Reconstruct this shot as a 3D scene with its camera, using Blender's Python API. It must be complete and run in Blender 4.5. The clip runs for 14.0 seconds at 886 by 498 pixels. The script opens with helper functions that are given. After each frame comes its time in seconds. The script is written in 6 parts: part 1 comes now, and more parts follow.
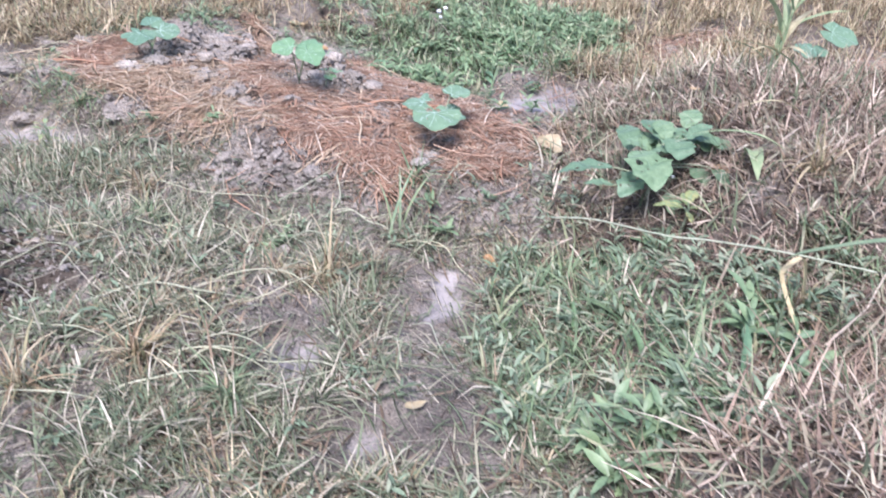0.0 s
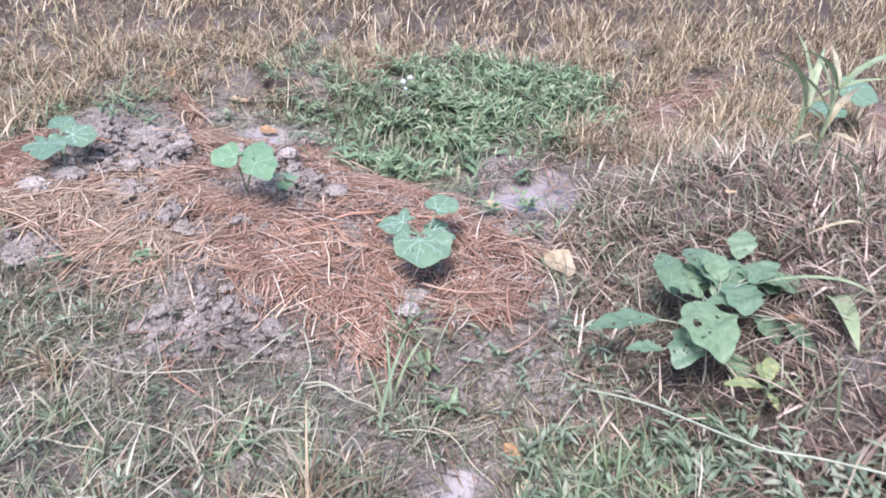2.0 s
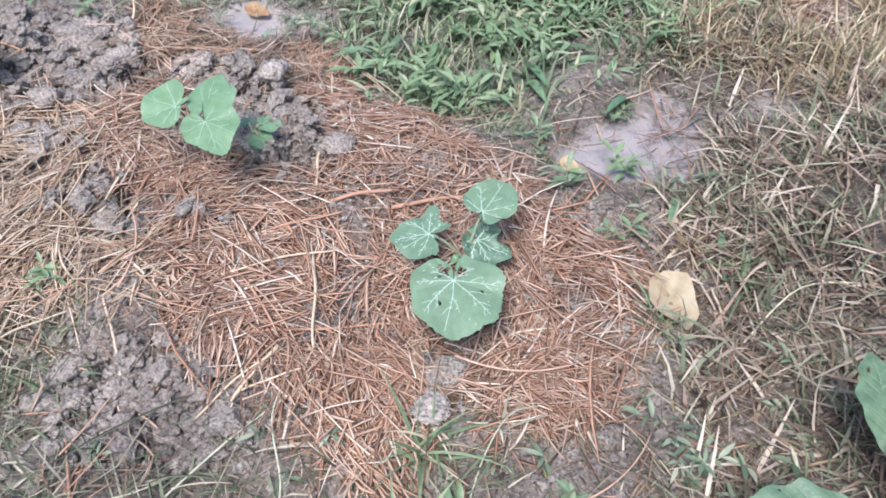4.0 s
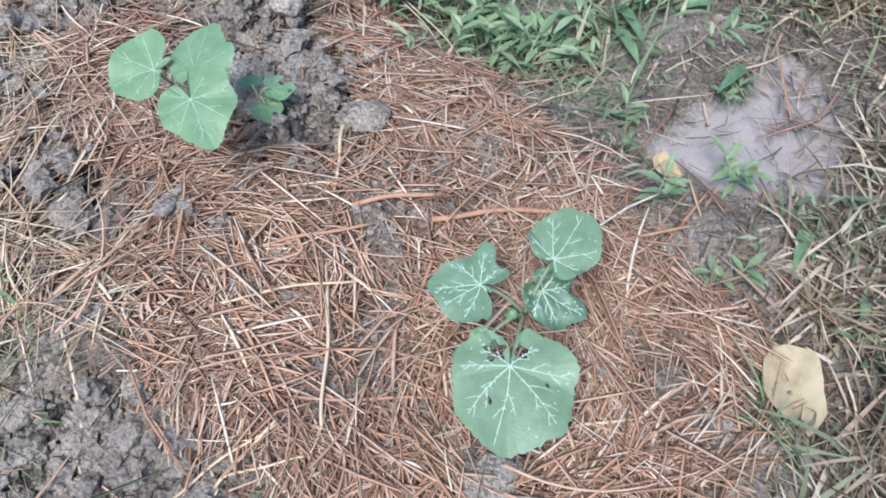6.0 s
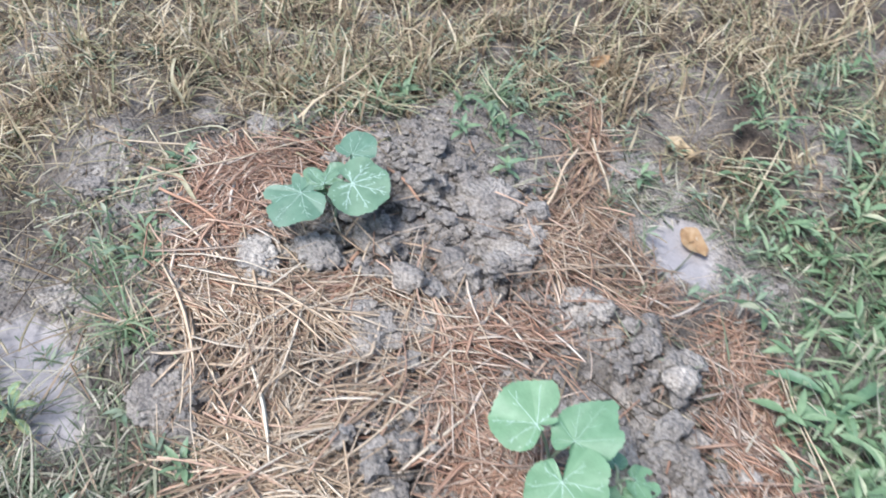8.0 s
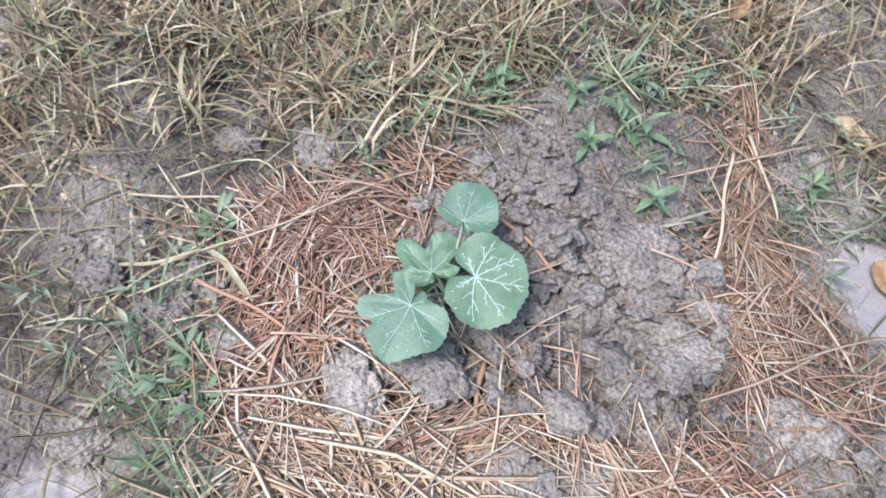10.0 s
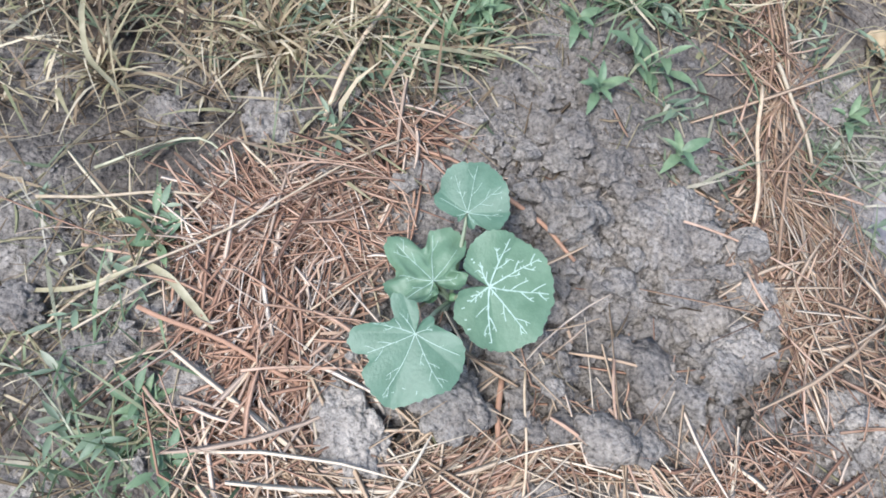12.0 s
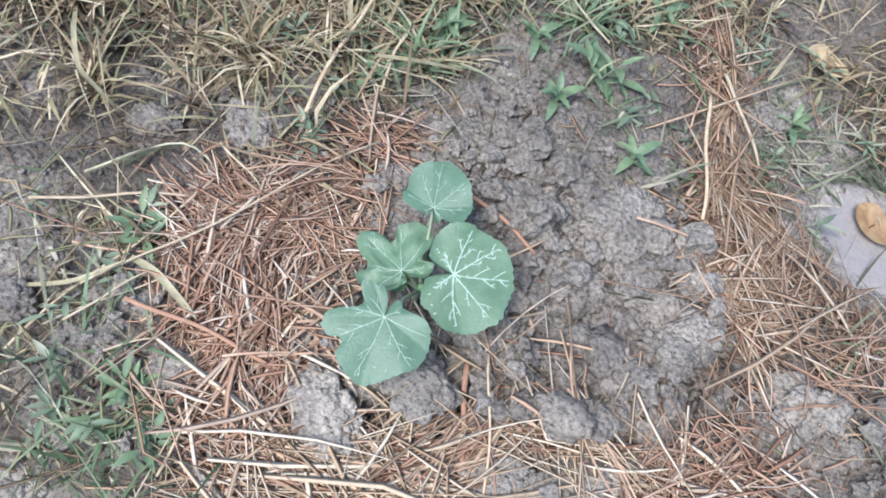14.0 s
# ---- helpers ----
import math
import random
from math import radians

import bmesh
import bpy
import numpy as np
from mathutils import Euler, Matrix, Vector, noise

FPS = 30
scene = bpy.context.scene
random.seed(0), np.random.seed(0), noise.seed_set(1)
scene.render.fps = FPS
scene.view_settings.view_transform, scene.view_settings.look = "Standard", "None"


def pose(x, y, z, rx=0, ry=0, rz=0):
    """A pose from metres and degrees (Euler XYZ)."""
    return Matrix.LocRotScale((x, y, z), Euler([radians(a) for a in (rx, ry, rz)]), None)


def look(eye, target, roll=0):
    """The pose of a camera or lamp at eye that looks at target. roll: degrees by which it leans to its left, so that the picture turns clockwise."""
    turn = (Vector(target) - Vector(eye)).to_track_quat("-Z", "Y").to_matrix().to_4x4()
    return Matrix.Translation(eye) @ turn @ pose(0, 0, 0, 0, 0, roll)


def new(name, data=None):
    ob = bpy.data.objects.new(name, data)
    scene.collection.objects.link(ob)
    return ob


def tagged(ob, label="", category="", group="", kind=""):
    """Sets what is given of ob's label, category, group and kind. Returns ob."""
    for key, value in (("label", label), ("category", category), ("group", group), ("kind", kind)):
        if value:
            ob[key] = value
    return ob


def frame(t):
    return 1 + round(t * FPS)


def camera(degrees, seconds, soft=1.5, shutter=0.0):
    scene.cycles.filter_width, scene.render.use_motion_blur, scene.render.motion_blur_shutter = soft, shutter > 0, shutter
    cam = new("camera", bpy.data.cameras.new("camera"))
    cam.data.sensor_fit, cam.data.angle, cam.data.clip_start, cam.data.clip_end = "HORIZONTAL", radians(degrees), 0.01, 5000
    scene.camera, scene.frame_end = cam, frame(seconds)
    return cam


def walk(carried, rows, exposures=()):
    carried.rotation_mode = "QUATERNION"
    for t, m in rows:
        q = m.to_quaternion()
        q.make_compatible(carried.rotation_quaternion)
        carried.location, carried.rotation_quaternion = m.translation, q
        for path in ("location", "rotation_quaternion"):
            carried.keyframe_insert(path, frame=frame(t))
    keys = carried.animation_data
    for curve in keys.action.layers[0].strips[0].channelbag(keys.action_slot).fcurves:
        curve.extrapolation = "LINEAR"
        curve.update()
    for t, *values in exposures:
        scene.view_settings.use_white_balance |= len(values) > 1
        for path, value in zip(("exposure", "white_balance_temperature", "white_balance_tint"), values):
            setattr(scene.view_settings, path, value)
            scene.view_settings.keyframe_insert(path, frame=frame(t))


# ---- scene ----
cam = camera(60.0, 14.0, 1.75, 0.28)
PATH = [
    (0, (0.22, -0.027, 1.091), (0.187, 1.676, 0.042), 4.9),
    (0.5, (0.14, 0.025, 1.149), (0.061, 1.762, 0.16), 4.1),
    (1, (0.126, 0.2, 1.137), (0.068, 1.932, 0.138), 1.5),
    (1.5, (0.091, 0.422, 1.171), (0.126, 2.135, 0.139), 1.5),
    (2, (0.077, 0.601, 1.184), (0.165, 2.314, 0.155), 3.3),
    (2.5, (0.067, 0.873, 1.171), (0.173, 2.532, 0.06), 3.1),
    (3, (0.093, 1.136, 1.14), (0.18, 2.712, -0.088), 2.4),
    (3.5, (0.121, 1.378, 1.144), (0.117, 2.85, -0.21), 1.4),
    (3.7, (0.122, 1.451, 1.135), (0.091, 2.882, -0.261), 1.1),
    (5.8, (0.055, 1.99, 1.04), (-0.041, 3.041, -0.659), 1.1),
    (6, (0.048, 2.011, 1.033), (-0.043, 3.062, -0.667), 2.6),
    (6.5, (-0.001, 2.07, 1.056), (-0.221, 3.143, -0.617), 1.7),
    (7, (-0.068, 2.113, 1.103), (-0.541, 3.261, -0.465), -0.0),
    (7.5, (-0.14, 2.136, 1.125), (-0.843, 3.351, -0.3), 2.8),
    (8, (-0.259, 2.201, 1.114), (-1.06, 3.376, -0.292), 5.9),
    (8.5, (-0.456, 2.307, 1.093), (-1.309, 3.403, -0.346), 5.7),
    (8.7, (-0.519, 2.336, 1.09), (-1.377, 3.4, -0.37), 5.4),
    (10.8, (-0.972, 2.658, 0.985), (-1.277, 3.497, -0.805), 11.3),
    (11, (-0.987, 2.682, 0.963), (-1.272, 3.492, -0.843), 11.6),
    (11.5, (-1.033, 2.71, 0.936), (-1.257, 3.498, -0.889), 14.3),
    (12, (-1.045, 2.709, 0.933), (-1.272, 3.513, -0.884), 14.9),
    (12.5, (-1.034, 2.693, 0.946), (-1.259, 3.523, -0.86), 15.3),
    (13, (-1.015, 2.678, 0.961), (-1.244, 3.533, -0.833), 15.9),
    (13.5, (-1.008, 2.659, 0.981), (-1.259, 3.539, -0.797), 14.6),
    (14, (-0.995, 2.655, 0.981), (-1.224, 3.534, -0.801), 15.4),
]
walk(cam, [(t, look(eye, target, roll)) for t, eye, target, roll in PATH], [(0.0, 1.42, 6030, 25), (2.0, 1.34, 6040, 29), (3.0, 1.27, 6060, 33), (3.5, 1.2, 6160, 26), (6.0, 0.94, 5960, 14), (7.5, 1.1, 5880, 12), (8.0, 1.14, 5960, 13), (8.7, 1.17, 6080, 20), (11.0, 0.94, 5930, 14), (14.0, 0.93, 5930, 13)])
# ---------------------------------------------------------------- light
world = bpy.data.worlds.new("sky")
scene.world = world
world.use_nodes = True
wn = world.node_tree.nodes
sky = wn.new("ShaderNodeTexSky")
sky.sky_type, sky.sun_disc = "NISHITA", False
sky.sun_elevation, sky.sun_rotation = radians(62), radians(200)
sky.air_density, sky.dust_density, sky.ozone_density = 1.0, 2.0, 1.5
wn["Background"].inputs["Strength"].default_value = 0.115
world.node_tree.links.new(sky.outputs[0], wn["Background"].inputs["Color"])
sun = new("sun", bpy.data.lights.new("sun", "SUN"))
sun.data.energy, sun.data.angle, sun.data.color = 2.35, radians(24), (1.0, 0.97, 0.94)
sun.matrix_world = look((-0.7, 0.7, 3.8), (0, 2.6, 0))

# ---------------------------------------------------------------- materials
rng = np.random.default_rng(7)


def ramp(tree, stops):
    node = tree.nodes.new("ShaderNodeValToRGB")
    el = node.color_ramp.elements
    while len(el) < len(stops):
        el.new(0.5)
    for e, (p, c) in zip(el, stops):
        e.position, e.color = p, (*c, 1)
    return node


def surface(name, rough=0.8, metal=0.0, spec=0.3):
    m = bpy.data.materials.new(name)
    m.use_nodes = True
    b = m.node_tree.nodes["Principled BSDF"]
    b.inputs["Roughness"].default_value, b.inputs["Metallic"].default_value = rough, metal
    b.inputs["Specular IOR Level"].default_value = spec
    return m, m.node_tree, b


def noise_tex(tree, scale, detail=5, rough=0.6, source="Object"):
    co = tree.nodes.new("ShaderNodeTexCoord")
    n = tree.nodes.new("ShaderNodeTexNoise")
    n.inputs["Scale"].default_value, n.inputs["Detail"].default_value, n.inputs["Roughness"].default_value = scale, detail, rough
    if source == "World":
        co = tree.nodes.new("ShaderNodeNewGeometry")
        source = "Position"
    tree.links.new(co.outputs[source], n.inputs["Vector"])
    return n


def mixed(tree, kind, factor, a, b):
    n = tree.nodes.new("ShaderNodeMix")
    n.data_type, n.blend_type = "RGBA", kind
    for i, v in ((0, factor), (6, a), (7, b)):
        if isinstance(v, (int, float)):
            n.inputs[i].default_value = v
        elif isinstance(v, tuple):
            n.inputs[i].default_value = (*v, 1)
        else:
            tree.links.new(v, n.inputs[i])
    return n.outputs[2]


def bumped(tree, bsdf, height, strength, distance):
    n = tree.nodes.new("ShaderNodeBump")
    n.inputs["Strength"].default_value, n.inputs["Distance"].default_value = strength, distance
    tree.links.new(height, n.inputs["Height"])
    tree.links.new(n.outputs[0], bsdf.inputs["Normal"])


def blade_material(name, stops, rough=0.75, along=0.25, thin=0.25):
    """Many blades in one mesh: each takes its own colour, with a finer grain along it."""
    m, t, b = surface(name, rough)
    geo = t.nodes.new("ShaderNodeNewGeometry")
    r = ramp(t, stops)
    t.links.new(geo.outputs["Random Per Island"], r.inputs[0])
    n = noise_tex(t, 90, 3)
    g = ramp(t, [(0.3, (0.62, 0.62, 0.62)), (0.7, (1.15, 1.12, 1.08))])
    t.links.new(n.outputs[0], g.inputs[0])
    c = mixed(t, "MULTIPLY", along * 2, r.outputs[0], g.outputs[0])
    t.links.new(c, b.inputs["Base Color"])
    if thin:
        tr = t.nodes.new("ShaderNodeBsdfTranslucent")
        t.links.new(c, tr.inputs[0])
        mx = t.nodes.new("ShaderNodeMixShader")
        mx.inputs[0].default_value = thin
        t.links.new(b.outputs[0], mx.inputs[1])
        t.links.new(tr.outputs[0], mx.inputs[2])
        t.links.new(mx.outputs[0], t.nodes["Material Output"].inputs[0])
    return m


def leaf_material(name, dark, mid, pale, rough=0.45, thin=0.2, scale=40, per_object=True, spread=((0.8, 0.86, 0.85), (1.15, 1.1, 1.0))):
    m, t, b = surface(name, rough, spec=0.5)
    n = noise_tex(t, scale, 6, 0.65)
    r = ramp(t, [(0.28, dark), (0.5, mid), (0.75, pale)])
    t.links.new(n.outputs[0], r.inputs[0])
    c = r.outputs[0]
    if per_object:
        oi = t.nodes.new("ShaderNodeObjectInfo")
        v = ramp(t, [(0.0, spread[0]), (1.0, spread[1])])
        t.links.new(oi.outputs["Random"], v.inputs[0])
        c = mixed(t, "MULTIPLY", 1.0, c, v.outputs[0])
    t.links.new(c, b.inputs["Base Color"])
    f = noise_tex(t, 260, 3)
    bumped(t, b, f.outputs[0], 0.35, 0.002)
    tr = t.nodes.new("ShaderNodeBsdfTranslucent")
    t.links.new(c, tr.inputs[0])
    mx = t.nodes.new("ShaderNodeMixShader")
    mx.inputs[0].default_value = thin
    t.links.new(b.outputs[0], mx.inputs[1])
    t.links.new(tr.outputs[0], mx.inputs[2])
    t.links.new(mx.outputs[0], t.nodes["Material Output"].inputs[0])
    return m


def soil_material(name, per_object=False):
    m, t, b = surface(name, 0.72, spec=0.4)
    n = noise_tex(t, 6.0, 8, 0.72, "World")
    r = ramp(t, [(0.25, (0.16, 0.143, 0.121)), (0.42, (0.262, 0.239, 0.206)), (0.55, (0.365, 0.336, 0.29)), (0.72, (0.485, 0.45, 0.39))])
    t.links.new(n.outputs[0], r.inputs[0])
    f = noise_tex(t, 150, 7, 0.8, "World")
    g = ramp(t, [(0.36, (0.2, 0.19, 0.18)), (0.45, (0.82, 0.81, 0.8)), (0.55, (1.14, 1.13, 1.11)), (0.67, (1.6, 1.58, 1.53))])
    t.links.new(f.outputs[0], g.inputs[0])
    c = mixed(t, "MULTIPLY", 1.0, r.outputs[0], g.outputs[0])
    if per_object:
        oi = t.nodes.new("ShaderNodeObjectInfo")
        v = ramp(t, [(0.0, (0.88, 0.88, 0.88)), (1.0, (1.42, 1.40, 1.37))])
        t.links.new(oi.outputs["Random"], v.inputs[0])
        c = mixed(t, "MULTIPLY", 1.0, c, v.outputs[0])
    else:
        at = t.nodes.new("ShaderNodeAttribute")
        at.attribute_name = "wet"
        wetc = mixed(t, "MULTIPLY", 1.0, c, (0.95, 0.95, 1.0))
        lit = t.nodes.new("ShaderNodeAttribute")
        lit.attribute_name = "litter"
        # dark litter soil, also painting the shade between blades and under the weed
        humus_shade = mixed(t, "MULTIPLY", 1.0, g.outputs[0], (0.095, 0.073, 0.052))
        c = mixed(t, "MIX", lit.outputs["Fac"], c, humus_shade)
        # darkens moist mud, and paints shade into soil under weed, straw and clods
        dmp_shade = t.nodes.new("ShaderNodeAttribute")
        dmp_shade.attribute_name = "damp_shade"
        c = mixed(t, "MIX", dmp_shade.outputs["Fac"], c, mixed(t, "MULTIPLY", 1.0, c, (0.62, 0.60, 0.58)))
        silt = mixed(t, "MIX", 0.75, wetc, (0.30, 0.285, 0.275))
        c = mixed(t, "MIX", at.outputs["Fac"], c, silt)
        ro = t.nodes.new("ShaderNodeMapRange")
        ro.inputs["To Min"].default_value, ro.inputs["To Max"].default_value = 0.72, 0.38
        t.links.new(at.outputs["Fac"], ro.inputs["Value"])
        t.links.new(ro.outputs[0], b.inputs["Roughness"])
    t.links.new(c, b.inputs["Base Color"])
    geo = t.nodes.new("ShaderNodeNewGeometry")
    vo = t.nodes.new("ShaderNodeTexVoronoi")
    vo.inputs["Scale"].default_value = 105
    t.links.new(geo.outputs["Position"], vo.inputs["Vector"])
    big = noise_tex(t, 45, 7, 0.68, "World")
    add = t.nodes.new("ShaderNodeMath")
    add.operation = "MULTIPLY_ADD"
    add.inputs[1].default_value = -0.35
    t.links.new(vo.outputs["Distance"], add.inputs[0])
    t.links.new(big.outputs[0], add.inputs[2])
    bumped(t, b, add.outputs[0], 1.0, 0.022)
    if not per_object:
        calm = t.nodes.new("ShaderNodeMapRange")
        calm.inputs["To Min"].default_value, calm.inputs["To Max"].default_value = 1.0, 0.06
        t.links.new(at.outputs["Fac"], calm.inputs["Value"])
        t.links.new(calm.outputs[0], b.inputs["Normal"].links[0].from_node.inputs["Strength"])
    return m


soil = soil_material("clay_soil")
clod_mat = soil_material("clod_soil", True)
straw_orange = blade_material("straw_orange", [(0.0, (0.19, 0.11, 0.075)), (0.15, (0.38, 0.222, 0.142)), (0.42, (0.525, 0.318, 0.205)), (0.62, (0.62, 0.425, 0.295)), (0.74, (0.43, 0.325, 0.235)), (0.86, (0.74, 0.58, 0.43)), (1.0, (0.85, 0.75, 0.60))], 0.75, thin=0.1)
straw_tan = blade_material("straw_tan", [(0.0, (0.28, 0.195, 0.125)), (0.25, (0.50, 0.365, 0.235)), (0.6, (0.67, 0.52, 0.35)), (1.0, (0.84, 0.74, 0.56))], 0.75, thin=0.1)
# broken straw, its colour darkened for the shade deep in the mulch
straw_shaded = blade_material("straw_shaded", [(0.0, (0.07, 0.045, 0.032)), (0.3, (0.19, 0.122, 0.08)), (0.7, (0.38, 0.255, 0.168)), (1.0, (0.60, 0.45, 0.31))], 0.8, thin=0.05)
# dead blades, coloured dark to stand in for shade between the live ones
thatch = blade_material("thatch", [(0.0, (0.05, 0.038, 0.028)), (0.4, (0.13, 0.098, 0.068)), (0.75, (0.24, 0.18, 0.12)), (1.0, (0.36, 0.28, 0.19))], thin=0.1)
dry_grass = blade_material("dry_grass", [(0.0, (0.08, 0.058, 0.038)), (0.22, (0.24, 0.18, 0.11)), (0.45, (0.44, 0.345, 0.215)), (0.62, (0.27, 0.285, 0.15)), (0.8, (0.56, 0.47, 0.30)), (1.0, (0.76, 0.68, 0.48))])
bank_grass = blade_material("bank_grass", [(0.0, (0.085, 0.063, 0.052)), (0.25, (0.23, 0.17, 0.13)), (0.5, (0.41, 0.315, 0.24)), (0.65, (0.30, 0.29, 0.195)), (0.82, (0.54, 0.445, 0.345)), (1.0, (0.76, 0.67, 0.54))])
grey_grass = blade_material("grey_grass", [(0.0, (0.085, 0.09, 0.06)), (0.2, (0.14, 0.18, 0.105)), (0.5, (0.21, 0.265, 0.16)), (0.65, (0.30, 0.31, 0.21)), (0.82, (0.42, 0.395, 0.29)), (1.0, (0.66, 0.62, 0.49))])
lush_grass = blade_material("lush_grass", [(0.0, (0.085, 0.13, 0.07)), (0.35, (0.165, 0.25, 0.135)), (0.65, (0.24, 0.34, 0.185)), (0.85, (0.35, 0.39, 0.23)), (1.0, (0.52, 0.50, 0.34))], 0.5)
weed_leaf = blade_material("weed_leaf", [(0.0, (0.095, 0.138, 0.09)), (0.35, (0.185, 0.26, 0.165)), (0.7, (0.265, 0.355, 0.232)), (0.88, (0.35, 0.41, 0.285)), (1.0, (0.48, 0.48, 0.35))], 0.45)
patch_leaf = blade_material("patch_weed_leaf", [(0.0, (0.095, 0.16, 0.08)), (0.3, (0.172, 0.275, 0.142)), (0.65, (0.248, 0.365, 0.2)), (0.88, (0.335, 0.43, 0.255)), (1.0, (0.47, 0.49, 0.32))], 0.4)
squash_green = leaf_material("squash_green", (0.112, 0.205, 0.128), (0.145, 0.252, 0.163), (0.18, 0.295, 0.20))
squash_pale = leaf_material("squash_pale", (0.135, 0.258, 0.135), (0.17, 0.308, 0.17), (0.21, 0.36, 0.21))
vein_mat = leaf_material("vein_pale", (0.36, 0.50, 0.40), (0.46, 0.61, 0.50), (0.56, 0.69, 0.60), per_object=False, scale=300)
rib_mat = leaf_material("midrib_green", (0.17, 0.28, 0.17), (0.22, 0.34, 0.215), (0.27, 0.40, 0.265), per_object=False, scale=120)
petiole_mat = leaf_material("petiole", (0.22, 0.28, 0.18), (0.30, 0.36, 0.25), (0.38, 0.44, 0.32), scale=80)
broad_green = leaf_material("broad_weed_leaf", (0.102, 0.178, 0.102), (0.15, 0.246, 0.146), (0.205, 0.312, 0.195), scale=60)
yellow_green = leaf_material("yellow_green_leaf", (0.18, 0.24, 0.09), (0.27, 0.325, 0.14), (0.38, 0.38, 0.19), scale=40)
grass_leaf = leaf_material("broad_grass_leaf", (0.085, 0.165, 0.09), (0.125, 0.225, 0.125), (0.19, 0.30, 0.17), scale=50)
blade_green = leaf_material("maize_green", (0.17, 0.25, 0.14), (0.25, 0.335, 0.195), (0.38, 0.42, 0.27), scale=18)
blade_dry = leaf_material("maize_dry", (0.33, 0.29, 0.17), (0.45, 0.40, 0.25), (0.58, 0.52, 0.35), scale=45)
dead_leaf = leaf_material("dead_leaf", (0.38, 0.27, 0.14), (0.52, 0.42, 0.27), (0.60, 0.51, 0.36), rough=0.7, scale=22)
brown_leaf = leaf_material("brown_leaf", (0.28, 0.15, 0.07), (0.45, 0.27, 0.13), (0.58, 0.41, 0.24), rough=0.55, scale=25)
white_petal = leaf_material("white_petal", (0.72, 0.72, 0.74), (0.8, 0.8, 0.82), (0.85, 0.85, 0.87), scale=200)
runner_mat = leaf_material("pale_runner", (0.34, 0.36, 0.25), (0.46, 0.47, 0.34), (0.58, 0.58, 0.45), rough=0.6, scale=50, thin=0.05)
stalk_mat = leaf_material("straw_stalk", (0.44, 0.34, 0.23), (0.56, 0.45, 0.32), (0.66, 0.57, 0.43), rough=0.6, scale=60, thin=0.05)

# ---------------------------------------------------------------- plan of the plot
TABLE = rng.random((256, 256))
FEAT = rng.random((256, 256, 2))
U, N = (-0.909, 0.416), (0.416, 0.909)


def smooth(a, b, x):
    x = np.clip((np.asarray(x, float) - a) / (b - a), 0, 1)
    return x * x * (3 - 2 * x)


def vnoise(x, y):
    xi, yi = np.floor(x).astype(int), np.floor(y).astype(int)
    fx, fy = x - xi, y - yi
    fx, fy = fx * fx * (3 - 2 * fx), fy * fy * (3 - 2 * fy)
    a, b = TABLE[xi & 255, yi & 255], TABLE[(xi + 1) & 255, yi & 255]
    c, d = TABLE[xi & 255, (yi + 1) & 255], TABLE[(xi + 1) & 255, (yi + 1) & 255]
    return (a * (1 - fx) + b * fx) * (1 - fy) + (c * (1 - fx) + d * fx) * fy - 0.5


def fbm(x, y, octaves=4):
    return sum(vnoise(x * 2**k + 17.3 * k, y * 2**k + 5.1 * k) * 0.55**k for k in range(octaves))


def lumps(x, y):
    """Separate rounded knobs of many sizes with flat ground between them, 0 to 0.75."""
    xi, yi = np.floor(x).astype(int), np.floor(y).astype(int)
    best = np.zeros(np.shape(x))
    for i in (-1, 0, 1):
        for j in (-1, 0, 1):
            f = FEAT[(xi + i) & 255, (yi + j) & 255]
            r = 0.18 + 0.57 * TABLE[(xi + i) & 255, (yi + j) & 255]
            best = np.maximum(best, np.sqrt(np.clip(r * r - (xi + i + f[..., 0] - x) ** 2 - (yi + j + f[..., 1] - y) ** 2, 0, 1)))
    return best


def billow(x, y, octaves=3):
    """Puffed lumps with sharp creases, about 0 to 1."""
    return sum(np.abs(vnoise(x * 2.1**k + 11.7 * k, y * 2.1**k + 3.9 * k)) * 2 * 0.5**k for k in range(octaves))


def inside(poly, x, y):
    x, y = np.asarray(x, float), np.asarray(y, float)
    out = np.zeros(x.shape, bool)
    for (ax, ay), (bx, by) in zip(poly, poly[1:] + poly[:1]):
        cross = (ay > y) != (by > y)
        out ^= cross & (x < (bx - ax) * (y - ay) / (by - ay + 1e-12) + ax)
    return out


def along_bed(x, y):
    dx, dy = x - 0.1, y - 2.45
    return dx * U[0] + dy * U[1], dx * N[0] + dy * N[1]


def terrain(x, y):
    s, d = along_bed(x, y)
    o = 0.12 * smooth(0.75, 1.2, s)
    z = -0.095 * (smooth(0.22 + o, 0.45 + o, -d) - smooth(0.75 + o, 1.15 + o, -d))
    for px, py, deep, wide_ in ((-1.45, 2.5, 0.05, 0.04), (-0.11, 1.30, 0.05, 0.010), (0.07, 1.06, 0.04, 0.006), (0.20, 1.66, 0.03, 0.012)):
        z = z - deep * np.exp(-((x - px) ** 2 + (y - py) ** 2) / wide_)
    z = z - 0.075 * smooth(0.4, 0.65, d) * (1 - smooth(0.95, 1.2, d)) * smooth(0.0, 0.3, s) * (1 - smooth(1.2, 1.6, s))
    near = smooth(1.85, 1.5, y)
    return z + (0.26 - 0.04 * near) * smooth(0.55 - 0.17 * near, 1.1 - 0.2 * near, x) * (1 - smooth(2.55, 3.3, y)) * (1 - smooth(6, 12, x)) + 0.04 * smooth(0.8, 1.2, x)


